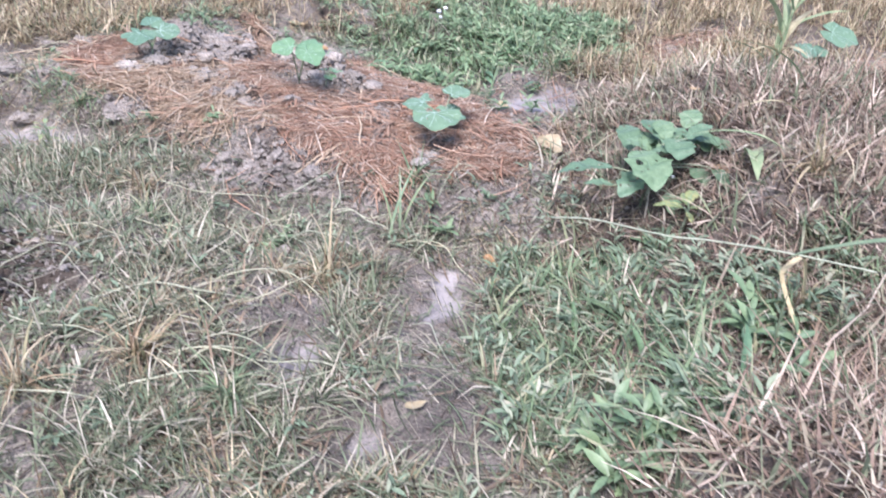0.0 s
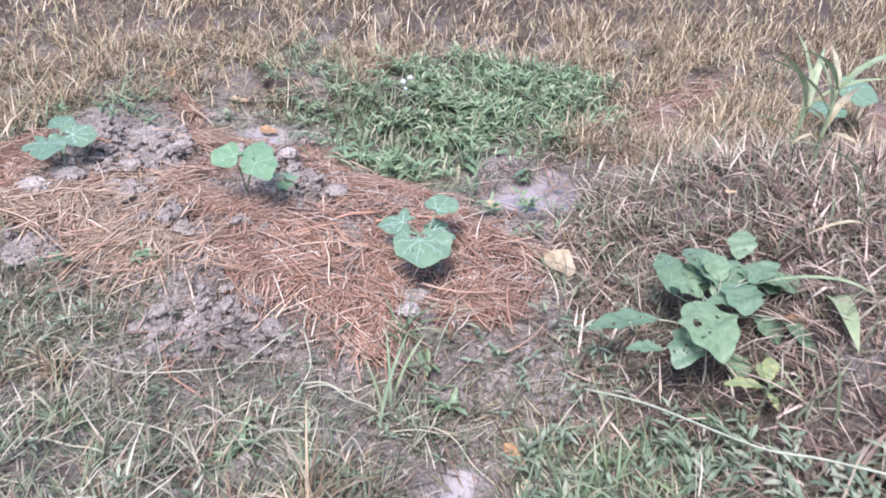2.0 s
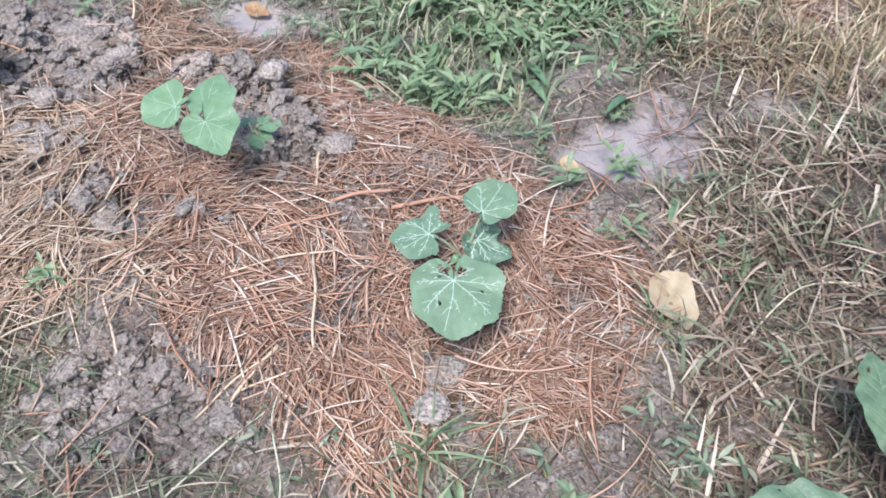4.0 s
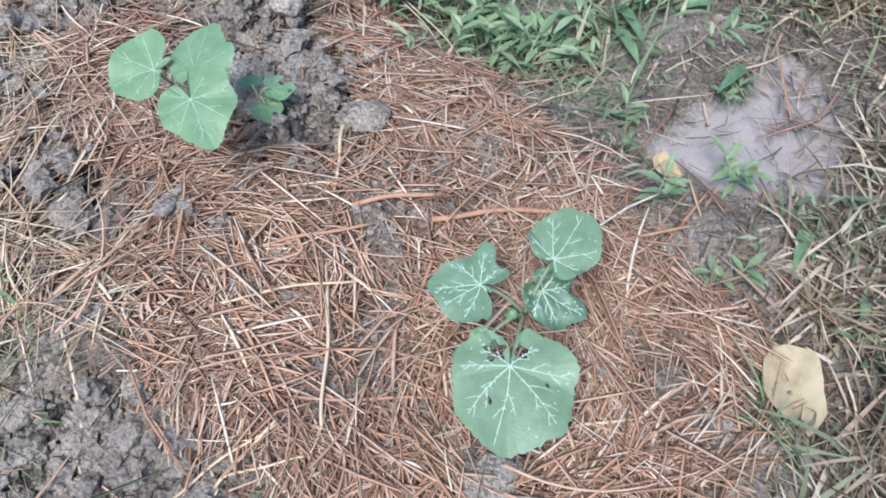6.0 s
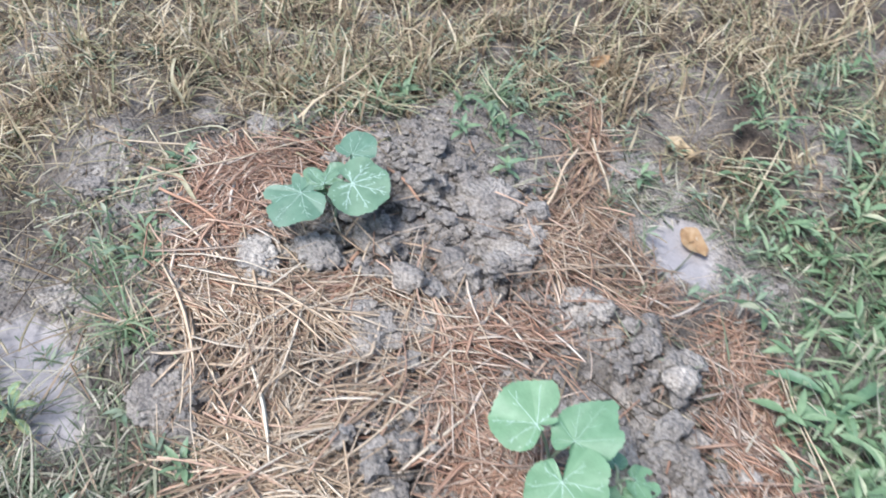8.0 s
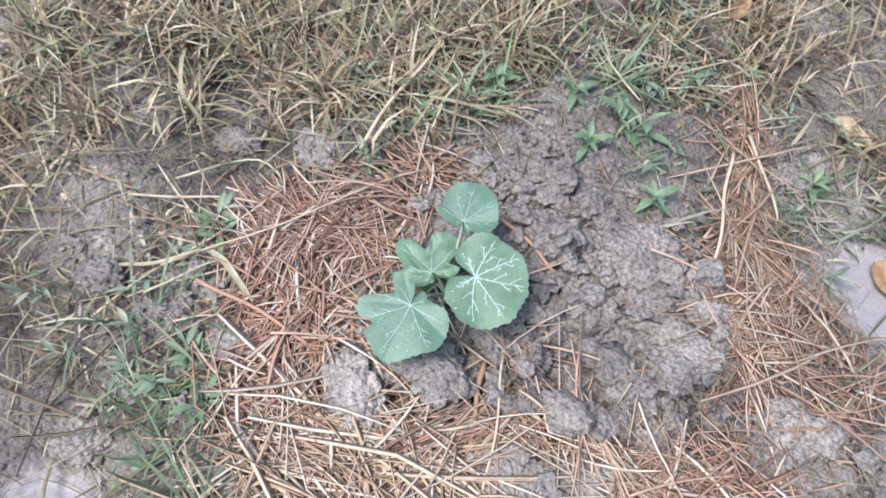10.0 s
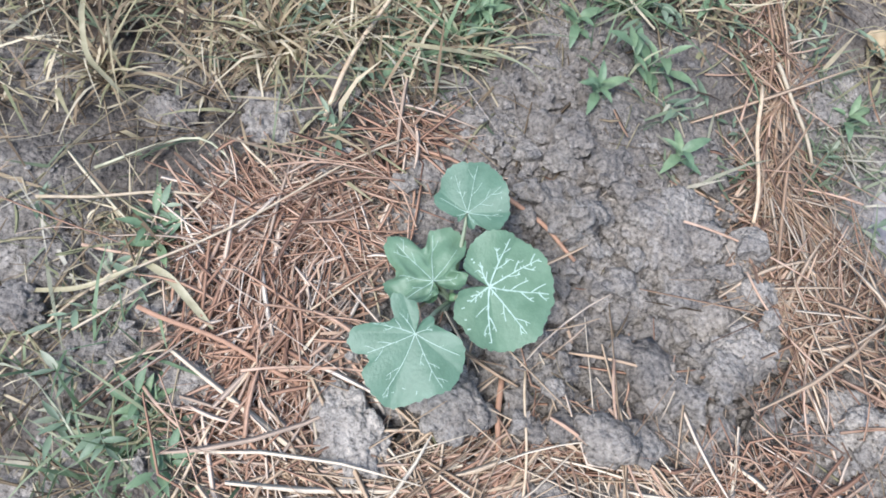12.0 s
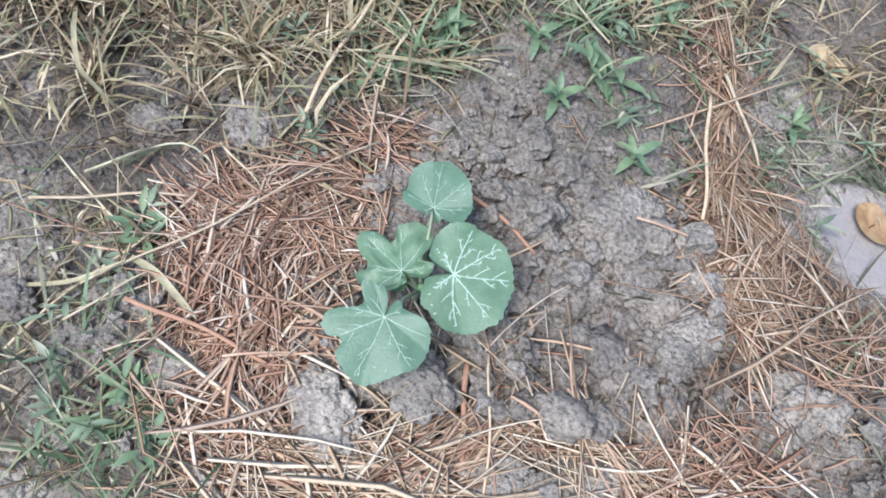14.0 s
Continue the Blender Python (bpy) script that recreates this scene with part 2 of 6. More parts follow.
MULCH_MAIN = [(-0.68, 2.88), (-0.38, 2.83), (-0.21, 2.81), (-0.14, 2.84), (-0.14, 3.02), (0.02, 3.09), (0.08, 2.9), (0.23, 2.88), (0.27, 2.75), (0.37, 2.66), (0.5, 2.53), (0.45, 2.37), (0.33, 2.2), (0.19, 2.22), (0.09, 2.15), (-0.02, 2.12), (-0.08, 2.18), (-0.11, 2.25), (-0.36, 2.32), (-0.38, 2.41), (-0.46, 2.48), (-0.47, 2.58), (-0.5, 2.7), (-0.6, 2.76)]
MULCH_LEFT = [(-0.42, 2.42), (-0.6, 2.46), (-0.82, 2.44), (-0.93, 2.58), (-0.9, 2.72), (-0.76, 2.72), (-0.62, 2.56), (-0.48, 2.58)]
MULCH_TAN = [(-1.22, 2.75), (-0.99, 2.92), (-0.86, 3.01), (-0.77, 3.0), (-0.62, 2.87), (-0.74, 2.79), (-0.78, 2.65), (-0.89, 2.58), (-1.05, 2.63)]
MULCH_SIDE = [(-1.5, 3.0), (-1.35, 3.12), (-1.3, 3.25), (-1.17, 3.29), (-1.26, 3.21), (-1.28, 3.14), (-1.2, 3.05), (-1.22, 2.94), (-1.14, 2.87), (-1.19, 2.76), (-1.3, 2.76), (-1.37, 2.86), (-1.39, 2.93), (-1.46, 2.95)]
MULCH_EDGE = [(-1.26, 2.77), (-1.11, 2.83), (-1.04, 2.86), (-0.97, 2.94), (-0.84, 3.02), (-0.81, 2.98), (-0.88, 2.9), (-0.93, 2.83), (-1.15, 2.7)]
MULCH_STRIP = [(-0.98, 3.77), (-0.91, 3.8), (-0.84, 3.72), (-0.79, 3.64), (-0.7, 3.52), (-0.62, 3.43), (-0.5, 3.41), (-0.38, 3.33), (-0.44, 3.22), (-0.53, 3.19), (-0.62, 3.2), (-0.7, 3.16), (-0.71, 3.27), (-0.79, 3.28), (-0.82, 3.38), (-0.84, 3.55)]
MULCH_RING = [(-0.77, 3.0), (-0.64, 3.2), (-0.45, 3.37), (-0.49, 3.19), (-0.58, 3.11), (-0.54, 3.06), (-0.62, 2.93), (-0.53, 2.82), (-0.41, 2.78), (-0.6, 2.72)]
MULCH_REAR = [(-0.58, 3.37), (-0.32, 3.45), (-0.19, 3.27), (-0.1, 3.1), (0.02, 3.1), (0.13, 2.95), (0.1, 2.87), (-0.15, 2.86), (-0.17, 3.02), (-0.28, 3.07), (-0.36, 3.28)]
STRAW = [MULCH_MAIN, MULCH_LEFT, MULCH_TAN, MULCH_SIDE, MULCH_EDGE, MULCH_STRIP, MULCH_RING, MULCH_REAR]
STRAW_FAR = [[(1.07, 3.79), (1.63, 4.23), (1.57, 3.99), (1.19, 3.61), (1.03, 3.36), (0.95, 3.41)], [(2.0, 3.6), (2.5, 4.2), (2.9, 3.9), (2.2, 3.3), (1.85, 3.4)]]
CLODS = [
    [(-1.17, 3.3), (-1.08, 3.38), (-0.96, 3.36), (-0.83, 3.44), (-0.78, 3.3), (-0.66, 3.16), (-0.76, 3.07), (-0.83, 3.01), (-0.96, 2.95), (-1.14, 2.86), (-1.12, 2.99), (-1.1, 3.1), (-1.12, 3.2)],
    [(-0.5, 3.14), (-0.38, 3.25), (-0.29, 3.08), (-0.18, 3.03), (-0.13, 2.86), (-0.28, 2.77), (-0.38, 2.86), (-0.42, 2.98)],
    [(-0.76, 2.7), (-0.62, 2.73), (-0.48, 2.73), (-0.43, 2.66), (-0.47, 2.59), (-0.56, 2.56), (-0.7, 2.58)],
    [(-0.66, 2.33), (-0.42, 2.41), (-0.33, 2.33), (-0.24, 2.27), (-0.26, 2.16), (-0.58, 2.18)],
    [(-0.66, 3.17), (-0.59, 3.22), (-0.47, 3.25), (-0.45, 3.2), (-0.58, 3.13)],
    [(-0.95, 2.93), (-0.86, 2.97), (-0.76, 2.95), (-0.72, 2.88), (-0.8, 2.83), (-0.9, 2.85)],
    [(-1.05, 1.6), (-0.87, 1.66), (-0.66, 1.47), (-0.67, 1.36), (-0.8, 1.28), (-1.0, 1.32)],
]
WET = [
    [(-0.17, 1.33), (-0.1, 1.38), (-0.05, 1.3), (-0.09, 1.2), (-0.16, 1.22)],
    [(0.02, 1.09), (0.09, 1.11), (0.12, 1.04), (0.06, 1.01)],
    [(0.3, 2.96), (0.42, 3.0), (0.49, 3.06), (0.56, 3.16), (0.66, 3.14), (0.68, 2.9), (0.6, 2.83), (0.5, 2.86), (0.42, 2.83), (0.38, 2.9)],
    [(-1.52, 2.42), (-1.48, 2.51), (-1.4, 2.54), (-1.33, 2.53), (-1.24, 2.5), (-1.12, 2.42), (-1.19, 2.34), (-1.31, 2.38), (-1.41, 2.39)],
    [(-0.62, 3.54), (-0.6, 3.62), (-0.53, 3.68), (-0.44, 3.62), (-0.43, 3.52), (-0.54, 3.47)],
    [(-2.28, 2.78), (-2.18, 2.9), (-2.06, 2.82), (-2.1, 2.72)],
    [(0.14, 1.77), (0.23, 1.8), (0.27, 1.68), (0.22, 1.56), (0.16, 1.55)],
    [(0.74, 3.0), (0.83, 3.2), (0.98, 3.16), (0.9, 3.0)],
]
MUD = [
    [(-1.80, 2.98), (-1.62, 3.14), (-1.45, 3.19), (-1.38, 3.08), (-1.50, 2.99), (-1.66, 2.9)],
    [(0.03, 1.9), (0.23, 1.93), (0.32, 1.69), (0.25, 1.44), (0.12, 1.42)],
    [(-0.27, 1.45), (-0.11, 1.51), (-0.02, 1.27), (-0.12, 1.17), (-0.23, 1.2)],
    [(0.0, 1.12), (0.16, 1.13), (0.19, 1.31), (0.29, 1.3), (0.38, 1.03), (0.04, 0.94)],
    [(-0.68, 2.27), (-0.54, 2.35), (-0.38, 2.32), (-0.23, 2.27), (-0.1, 2.16), (-0.12, 2.02), (-0.31, 2.0), (-0.47, 2.09), (-0.63, 2.12)],
    [(0.2, 2.95), (0.32, 3.14), (0.58, 3.29), (1.01, 3.27), (0.96, 3.08), (0.71, 3.0), (0.68, 2.82), (0.35, 2.75)],
    [(-2.0, 2.5), (-1.75, 2.57), (-1.53, 2.62), (-1.39, 2.64), (-1.26, 2.56), (-1.12, 2.47), (-1.08, 2.38), (-1.2, 2.3), (-1.5, 2.34), (-1.95, 2.4)],
    [(0.09, 2.15), (0.25, 2.18), (0.27, 2.04), (0.12, 2.02)],
    [(-0.88, 3.84), (-0.9, 3.93), (-0.66, 4.1), (-0.6, 3.93), (-0.74, 3.76)],
    [(-0.42, 3.5), (-0.3, 3.5), (-0.2, 3.3), (-0.02, 3.1), (0.2, 3.0), (0.1, 2.95), (-0.1, 3.08), (-0.3, 3.3)],
]
# open soil with little growing on it
BARE = [
    [(-1.84, 3.0), (-1.78, 3.13), (-1.62, 3.22), (-1.48, 3.3), (-1.4, 3.28), (-1.43, 3.18), (-1.47, 3.1), (-1.56, 3.03), (-1.65, 2.95), (-1.75, 2.9)],
    [(-1.26, 3.44), (-1.26, 3.56), (-1.19, 3.62), (-1.03, 3.62), (-0.94, 3.67), (-0.86, 3.56), (-0.87, 3.42), (-1.17, 3.33)],
    [(0.0, 1.92), (0.26, 1.95), (0.3, 1.66), (0.27, 1.42), (0.3, 1.25), (0.4, 1.02), (0.34, 0.95), (0.06, 0.96), (0.0, 1.08), (0.1, 1.26), (0.06, 1.5)],
    [(-0.28, 1.5), (-0.12, 1.53), (-0.02, 1.36), (-0.06, 1.15), (-0.2, 1.14), (-0.23, 1.33)],
    [(0.49, 2.12), (0.56, 2.25), (0.64, 2.28), (0.74, 2.21), (0.66, 2.06), (0.76, 1.92), (0.95, 1.95), (0.92, 1.86), (0.73, 1.86), (0.55, 2.0)],
    [(0.35, 2.66), (0.49, 2.69), (0.55, 2.56), (0.52, 2.42), (0.42, 2.4), (0.38, 2.54)],
    [(-0.85, 2.25), (-0.1, 2.12), (0.06, 1.9), (-0.02, 1.78), (-0.3, 1.74), (-0.75, 1.88)],
]
WEEDY = [(-0.25, 3.4), (-0.2, 3.75), (-0.14, 4.1), (0.15, 4.4), (0.9, 4.3), (0.95, 3.85), (0.74, 3.5), (0.5, 3.27), (0.3, 3.12), (0.02, 3.13), (-0.17, 3.27)]
GREEN = [
    [(-0.68, 4.1), (-0.42, 4.68), (-0.07, 3.55), (-0.2, 3.52), (-0.34, 3.65), (-0.46, 3.74)],
    [(-1.5, 2.74), (-1.42, 2.83), (-1.3, 2.82), (-1.2, 2.73), (-1.12, 2.66), (-1.07, 2.57), (-1.09, 2.47), (-1.2, 2.52), (-1.3, 2.58), (-1.38, 2.66)],
    [(-1.57, 3.36), (-1.33, 3.63), (-1.08, 3.97), (-0.94, 3.8), (-0.98, 3.57), (-1.1, 3.42), (-1.29, 3.5), (-1.47, 3.31)],
]
# ground below the broad weed, painted dark for the shade it casts
WEED_SHADE = [(0.60, 1.84), (0.64, 2.0), (0.78, 2.1), (0.93, 2.06), (0.96, 1.88), (0.82, 1.79), (0.7, 1.78)]
LUSH = [[(0.33, 1.88), (0.55, 1.86), (0.7, 1.8), (0.9, 1.7), (0.8, 1.5), (0.8, 1.25), (0.78, 1.0), (0.42, 0.95), (0.34, 1.2), (0.29, 1.4), (0.33, 1.65)], [(0.79, 1.48), (1.12, 1.65), (1.19, 1.52), (1.08, 1.32), (0.85, 1.25)]]


def any_of(polys, x, y, rough=0.03):
    jx, jy = x + rough * 2 * vnoise(x * 14, y * 14), y + rough * 2 * vnoise(x * 14 + 40, y * 14 + 9)
    out = np.zeros(np.shape(x), bool)
    for p in polys:
        out |= inside(p, jx, jy)
    return out


def soft_of(polys, x, y, spread=0.02):
    """The share of the plot round a point that lies inside, 0 to 1."""
    return sum(any_of(polys, x + spread * a, y + spread * b).astype(float) for a, b in ((0, 0), (1, 0), (-1, 0), (0, 1), (0, -1))) / 5


def relief(x, y):
    s, d = along_bed(x, y)
    bed = smooth(0.62, 0.4, np.abs(d)) * smooth(-0.7, -0.4, s) * smooth(2.0, 1.6, s)
    clod, wet, mud = soft_of(CLODS, x, y), soft_of(WET, x, y), soft_of(MUD, x, y)
    near = smooth(4.6, 3.0, np.hypot(x + 0.2, y - 2.8))
    rough = (0.42 + 0.25 * bed + 0.95 * clod) * (1 - 0.6 * mud) * np.clip(0.75 + 1.1 * fbm(x * 6 + 9, y * 6), 0.25, 1.4)
    wx, wy = x + 0.022 * fbm(x * 40, y * 40, 2), y + 0.022 * fbm(x * 40 + 50, y * 40, 2)
    z = 0.035 * fbm(x * 3, y * 3) + 0.012 * fbm(x * 17, y * 17) + rough * 0.012 * fbm(x * 55, y * 55, 2)
    z = z + rough * (0.045 * (lumps(wx * 15, wy * 15) - 0.45) + 0.028 * (lumps(wx * 38 + 7, wy * 36) - 0.4) + 0.026 * (billow(wx * 15 + 4, wy * 15) - 0.5) + 0.022 * (billow(wx * 52, wy * 52 + 8, 3) - 0.5))
    z = z * near
    flat = 0.02 * fbm(x * 3, y * 3) - 0.012 + 0.003 * fbm(x * 20, y * 20)
    return z * (1 - wet) + flat * wet, wet


def cover(x, y):
    """Share of litter and of moist mud, both also painting shade, each 0 to 1."""
    s, d = along_bed(x, y)
    bare = np.maximum.reduce([soft_of(CLODS, x, y), soft_of(WET, x, y), soft_of(MUD, x, y), soft_of(BARE, x, y)])
    far = np.clip(smooth(0.5, 0.75, d) * smooth(1.3, 1.6, s) + smooth(0.85, 1.1, d) + smooth(1.5, 1.75, s) * smooth(-0.3, -0.1, d), 0, 1)
    bank = 0.75 * smooth(0.45, 0.75, x)
    front = 0.55 * smooth(0.35, 0.55, -d) * smooth(0.8, 0.5, x)
    weedy = 0.6 * soft_of([WEEDY] + LUSH + GREEN, x, y)
    patch = np.maximum(np.clip(0.8 + 1.6 * fbm(x * 8 + 3, y * 8, 3), 0, 1), smooth(2.4, 3.2, np.hypot(x + 0.2, y - 2.4)))
    litter = np.clip(np.maximum.reduce([far, bank, front, weedy, smooth(2.0, 2.8, np.hypot(x + 0.2, y - 2.4))]), 0, 1) * (1 - soft_of(STRAW + STRAW_FAR, x, y)) * (1 - 0.9 * bare) * patch
    damp_shade = np.clip(soft_of(MUD[:6] + MUD[7:] + CLODS[6:], x, y) + 0.4 * soft_of(MUD[6:7], x, y) + smooth(0.38, 0.5, -d) * smooth(1.2, 0.9, -d) * smooth(0.6, 0.9, s) * (1 - soft_of(MUD[6:7], x, y)) + 0.6 * np.clip(2.5 * fbm(x * 5, y * 5 + 20, 3), 0, 1), 0, 1)
    # shade in the gaps of straw and clods, painted as darker soil
    damp_shade = np.maximum.reduce([damp_shade, 0.9 * soft_of(STRAW, x, y), 0.9 * soft_of(CLODS[:6] + BARE[4:6], x, y)])
    # weed shade painted as dark soil, together with the dark wet clods
    dark_spots = soft_of([WEED_SHADE] + CLODS[6:], x, y)
    return np.maximum(litter, 0.8 * dark_spots), np.maximum(damp_shade, dark_spots)


def height(x, y):
    x, y = np.asarray(x, float), np.asarray(y, float)
    return terrain(x, y) + relief(x, y)[0]


def level(x, y):
    return float(height(np.array([x]), np.array([y]))[0])


# ---------------------------------------------------------------- mesh helpers
def mesh_of(name, verts, faces, material, smooth_faces=True):
    me = bpy.data.meshes.new(name)
    verts, faces = np.asarray(verts, np.float32), np.asarray(faces, np.int32)
    k = faces.shape[1]
    me.vertices.add(len(verts))
    me.vertices.foreach_set("co", verts.ravel())
    me.loops.add(faces.size)
    me.loops.foreach_set("vertex_index", faces.ravel())
    me.polygons.add(len(faces))
    me.polygons.foreach_set("loop_start", np.arange(0, faces.size, k, dtype=np.int32))
    me.polygons.foreach_set("use_smooth", np.full(len(faces), smooth_faces))
    me.update(calc_edges=True)
    me.materials.append(material)
    return me


def bm_mesh(name, bm, material, smooth_faces=True):
    me = bpy.data.meshes.new(name)
    bm.normal_update()
    for f in bm.faces:
        f.smooth = smooth_faces
    bm.to_mesh(me)
    bm.free()
    me.materials.append(material)
    return me


def part(name, data, parent, label="", m=None):
    ob = new(name, data)
    ob.parent = parent
    if m is not None:
        ob.matrix_basis = m
    return tagged(ob, label)


def thing(name, at, label, category, group="", data=None):
    ob = new(name, data)
    ob.matrix_basis = pose(*at) if len(at) == 6 else Matrix.Translation(at)
    return tagged(ob, label, category, group)


def stuff(name, verts, faces, material, label, category):
    return tagged(new(name, mesh_of(name, verts, faces, material)), label, category, kind="stuff")


def ribbons(base, heading, length, width, lean, curl, segs=3, taper=0.15):
    """Blades: each starts at its base, leans by lean from upright towards its heading and bends by curl on the way."""
    n = len(base)
    t = np.linspace(0, 1, segs + 1)
    ang = lean[:, None] + curl[:, None] * t[None, :-1]
    step = (length / segs)[:, None]
    run = np.concatenate([np.zeros((n, 1)), np.cumsum(np.sin(ang) * step, 1)], 1)
    rise = np.concatenate([np.zeros((n, 1)), np.cumsum(np.cos(ang) * step, 1)], 1)
    c, s = np.cos(heading)[:, None], np.sin(heading)[:, None]
    mid = np.stack([base[:, 0:1] + run * c, base[:, 1:2] + run * s, base[:, 2:3] + rise], -1)
    shape = np.interp(t, [0, 0.35, 1], [0.6, 1.0, taper])
    half = (width / 2)[:, None] * shape[None]
    side = np.stack([-s * half, c * half, 0 * half], -1)
    verts = np.stack([mid - side, mid + side], 2).reshape(-1, 3)
    k = np.arange(segs) * 2
    quad = np.stack([k, k + 1, k + 3, k + 2], 1)
    faces = (quad[None] + (np.arange(n) * 2 * (segs + 1))[:, None, None]).reshape(-1, 4)
    return verts, faces


def prisms(a, b, sag, radius, segs=3, kinked=None):
    """Flattened stalks of three sides from a to b, bowed by sag; kinked ones are snapped in the middle."""
    n = len(a)
    t = np.linspace(0, 1, segs + 1)
    bow = np.tile(4 * t * (1 - t), (n, 1))
    if kinked is not None:
        bow = np.where(kinked[:, None], (1 - np.abs(2 * t - 1))[None], bow)
    mid = a[:, None] * (1 - t)[None, :, None] + b[:, None] * t[None, :, None] + sag[:, None] * bow[..., None]
    d = b - a
    side = np.stack([-d[:, 1], d[:, 0], 0 * d[:, 0]], 1)
    side /= np.linalg.norm(side, axis=1, keepdims=True) + 1e-9
    up = np.cross(d, side)
    up /= np.linalg.norm(up, axis=1, keepdims=True) + 1e-9
    ring = []
    thin = np.interp(t, [0, 0.2, 0.7, 1], [0.7, 1.0, 0.9, 0.35])
    for ang in (0.3, 2.4, 4.4):
        ring.append(mid + (side * math.cos(ang) + up * math.sin(ang) * 0.26)[:, None] * (radius[:, None] * thin[None])[..., None])
    verts = np.stack(ring, 2).reshape(-1, 3)
    q = []
    for k in range(segs):
        for j in range(3):
            q.append((3 * k + j, 3 * k + (j + 1) % 3, 3 * k + 3 + (j + 1) % 3, 3 * k + 3 + j))
    faces = (np.array(q)[None] + (np.arange(n) * 3 * (segs + 1))[:, None, None]).reshape(-1, 4)
    return verts, faces


def scatter(box, per_m2, density):
    """Random places in the box (x0, y0, x1, y1), thinned by density(x, y) from 0 to 1."""
    x0, y0, x1, y1 = box
    n = int((x1 - x0) * (y1 - y0) * per_m2)
    x, y = rng.uniform(x0, x1, n), rng.uniform(y0, y1, n)
    keep = rng.random(n) < density(x, y)
    return x[keep], y[keep]


# ---------------------------------------------------------------- ground
def lines(lo, hi, fine, far):
    mid = np.arange(lo, hi, fine)
    out = [mid]
    step, a, b = fine, lo, hi
    low, high = [], []
    while a > -far:
        step = min(step * 1.12, 12)
        a -= step
        low.append(a)
        b += step
        high.append(b)
    return np.concatenate([low[::-1], mid, high])


gx, gy = lines(-1.7, 0.75, 0.0062, 150), lines(1.3, 3.75, 0.0062, 150)
GX, GY = np.meshgrid(gx, gy, indexing="ij")
rel, wetness = relief(GX, GY)
GZ = terrain(GX, GY) + rel
idx = np.arange(GX.size).reshape(GX.shape)
gf = np.stack([idx[:-1, :-1], idx[1:, :-1], idx[1:, 1:], idx[:-1, 1:]], -1).reshape(-1, 4)
ground_mesh = mesh_of("ground", np.stack([GX, GY, GZ], -1).reshape(-1, 3), gf, soil)
ground_mesh.attributes.new("wet", "FLOAT", "POINT").data.foreach_set("value", wetness.ravel().astype(np.float32))
for key, values in zip(("litter", "damp_shade"), cover(GX, GY)):
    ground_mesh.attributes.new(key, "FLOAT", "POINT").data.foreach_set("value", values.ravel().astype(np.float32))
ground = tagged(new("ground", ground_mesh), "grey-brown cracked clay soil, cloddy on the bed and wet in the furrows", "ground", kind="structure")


# ---------------------------------------------------------------- squash plants
def outline(theta, L, WL, WR, BL, BR, wave, seed):
    """How far the rim lies from the stalk's end; theta 0 is the tip, positive to the left."""
    a = abs(theta)
    W, B = (WL, BL) if theta >= 0 else (WR, BR)
    r = np.interp(a, [0, 0.12, 0.5, 0.95, 1.6, 2.4, 2.8, 3.0, math.pi], [L, 0.965 * L, 0.62 * L + 0.39 * W, 0.36 * L + 0.71 * W, W, B, 0.92 * B, 0.55 * B, 0.08 * B])
    r *= 1 + wave * (0.55 * math.cos(5 * theta) + 0.45 * math.sin(9 * theta + seed) * 0.6)
    return r * (1 + (0.010 * math.sin(37 * theta + seed * 3) + 0.009 * math.sin(53 * theta + seed)) * (1 if a < 2.6 else 0))


def leaf_height(u, theta, L, cup, droop, seed):
    z = cup * L * u * u - droop * L * max(0.0, math.cos(theta)) * u**2.2
    z += 0.05 * L * u * (abs(math.sin(2.5 * theta)) - 0.5)
    return z + 0.03 * L * u**3 * math.sin(6 * theta + seed)


def squash_leaf(size, cup, droop, wave, seed, bites, crumple=0.0, holes=()):
    """A rounded five-cornered leaf blade with the stalk's end at its origin and the tip along +x."""
    L = size[0]
    n, rings = 150, 16
    bm = bmesh.new()
    grid = []
    for i in range(n + 1):
        th = -math.pi + 2 * math.pi * i / n
        R = outline(th, *size, wave, seed)
        for ba, bw, bd in bites:
            R *= 1 - bd * math.exp(-(((th - ba) / bw) ** 4))
        row = []
        for j in range(1, rings + 1):
            u = j / rings
            z = leaf_height(u, th, L, cup, droop, seed) + crumple * L * u * (0.5 * math.sin(3 * th + 9 * u + seed) + 0.4 * math.sin(7 * th - 5 * u))
            row.append(bm.verts.new((R * u * math.cos(th), R * u * math.sin(th), z)))
        grid.append(row)
    mid = bm.verts.new((0, 0, 0))
    for i in range(n):
        bm.faces.new((mid, grid[i][0], grid[i + 1][0]))
        for j in range(rings - 1):
            quad = (grid[i][j], grid[i][j + 1], grid[i + 1][j + 1], grid[i + 1][j])
            c = (quad[0].co + quad[2].co) / 2
            if any(math.hypot(c.x - hx, c.y - hy) < hr * (1 + 0.25 * math.sin(5 * math.atan2(c.y - hy, c.x - hx) + seed)) for hx, hy, hr in holes):
                continue
            bm.faces.new(quad)
    bmesh.ops.delete(bm, geom=[v for v in bm.verts if not v.link_faces], context="VERTS")
    return bm_mesh("leaf", bm, squash_green)


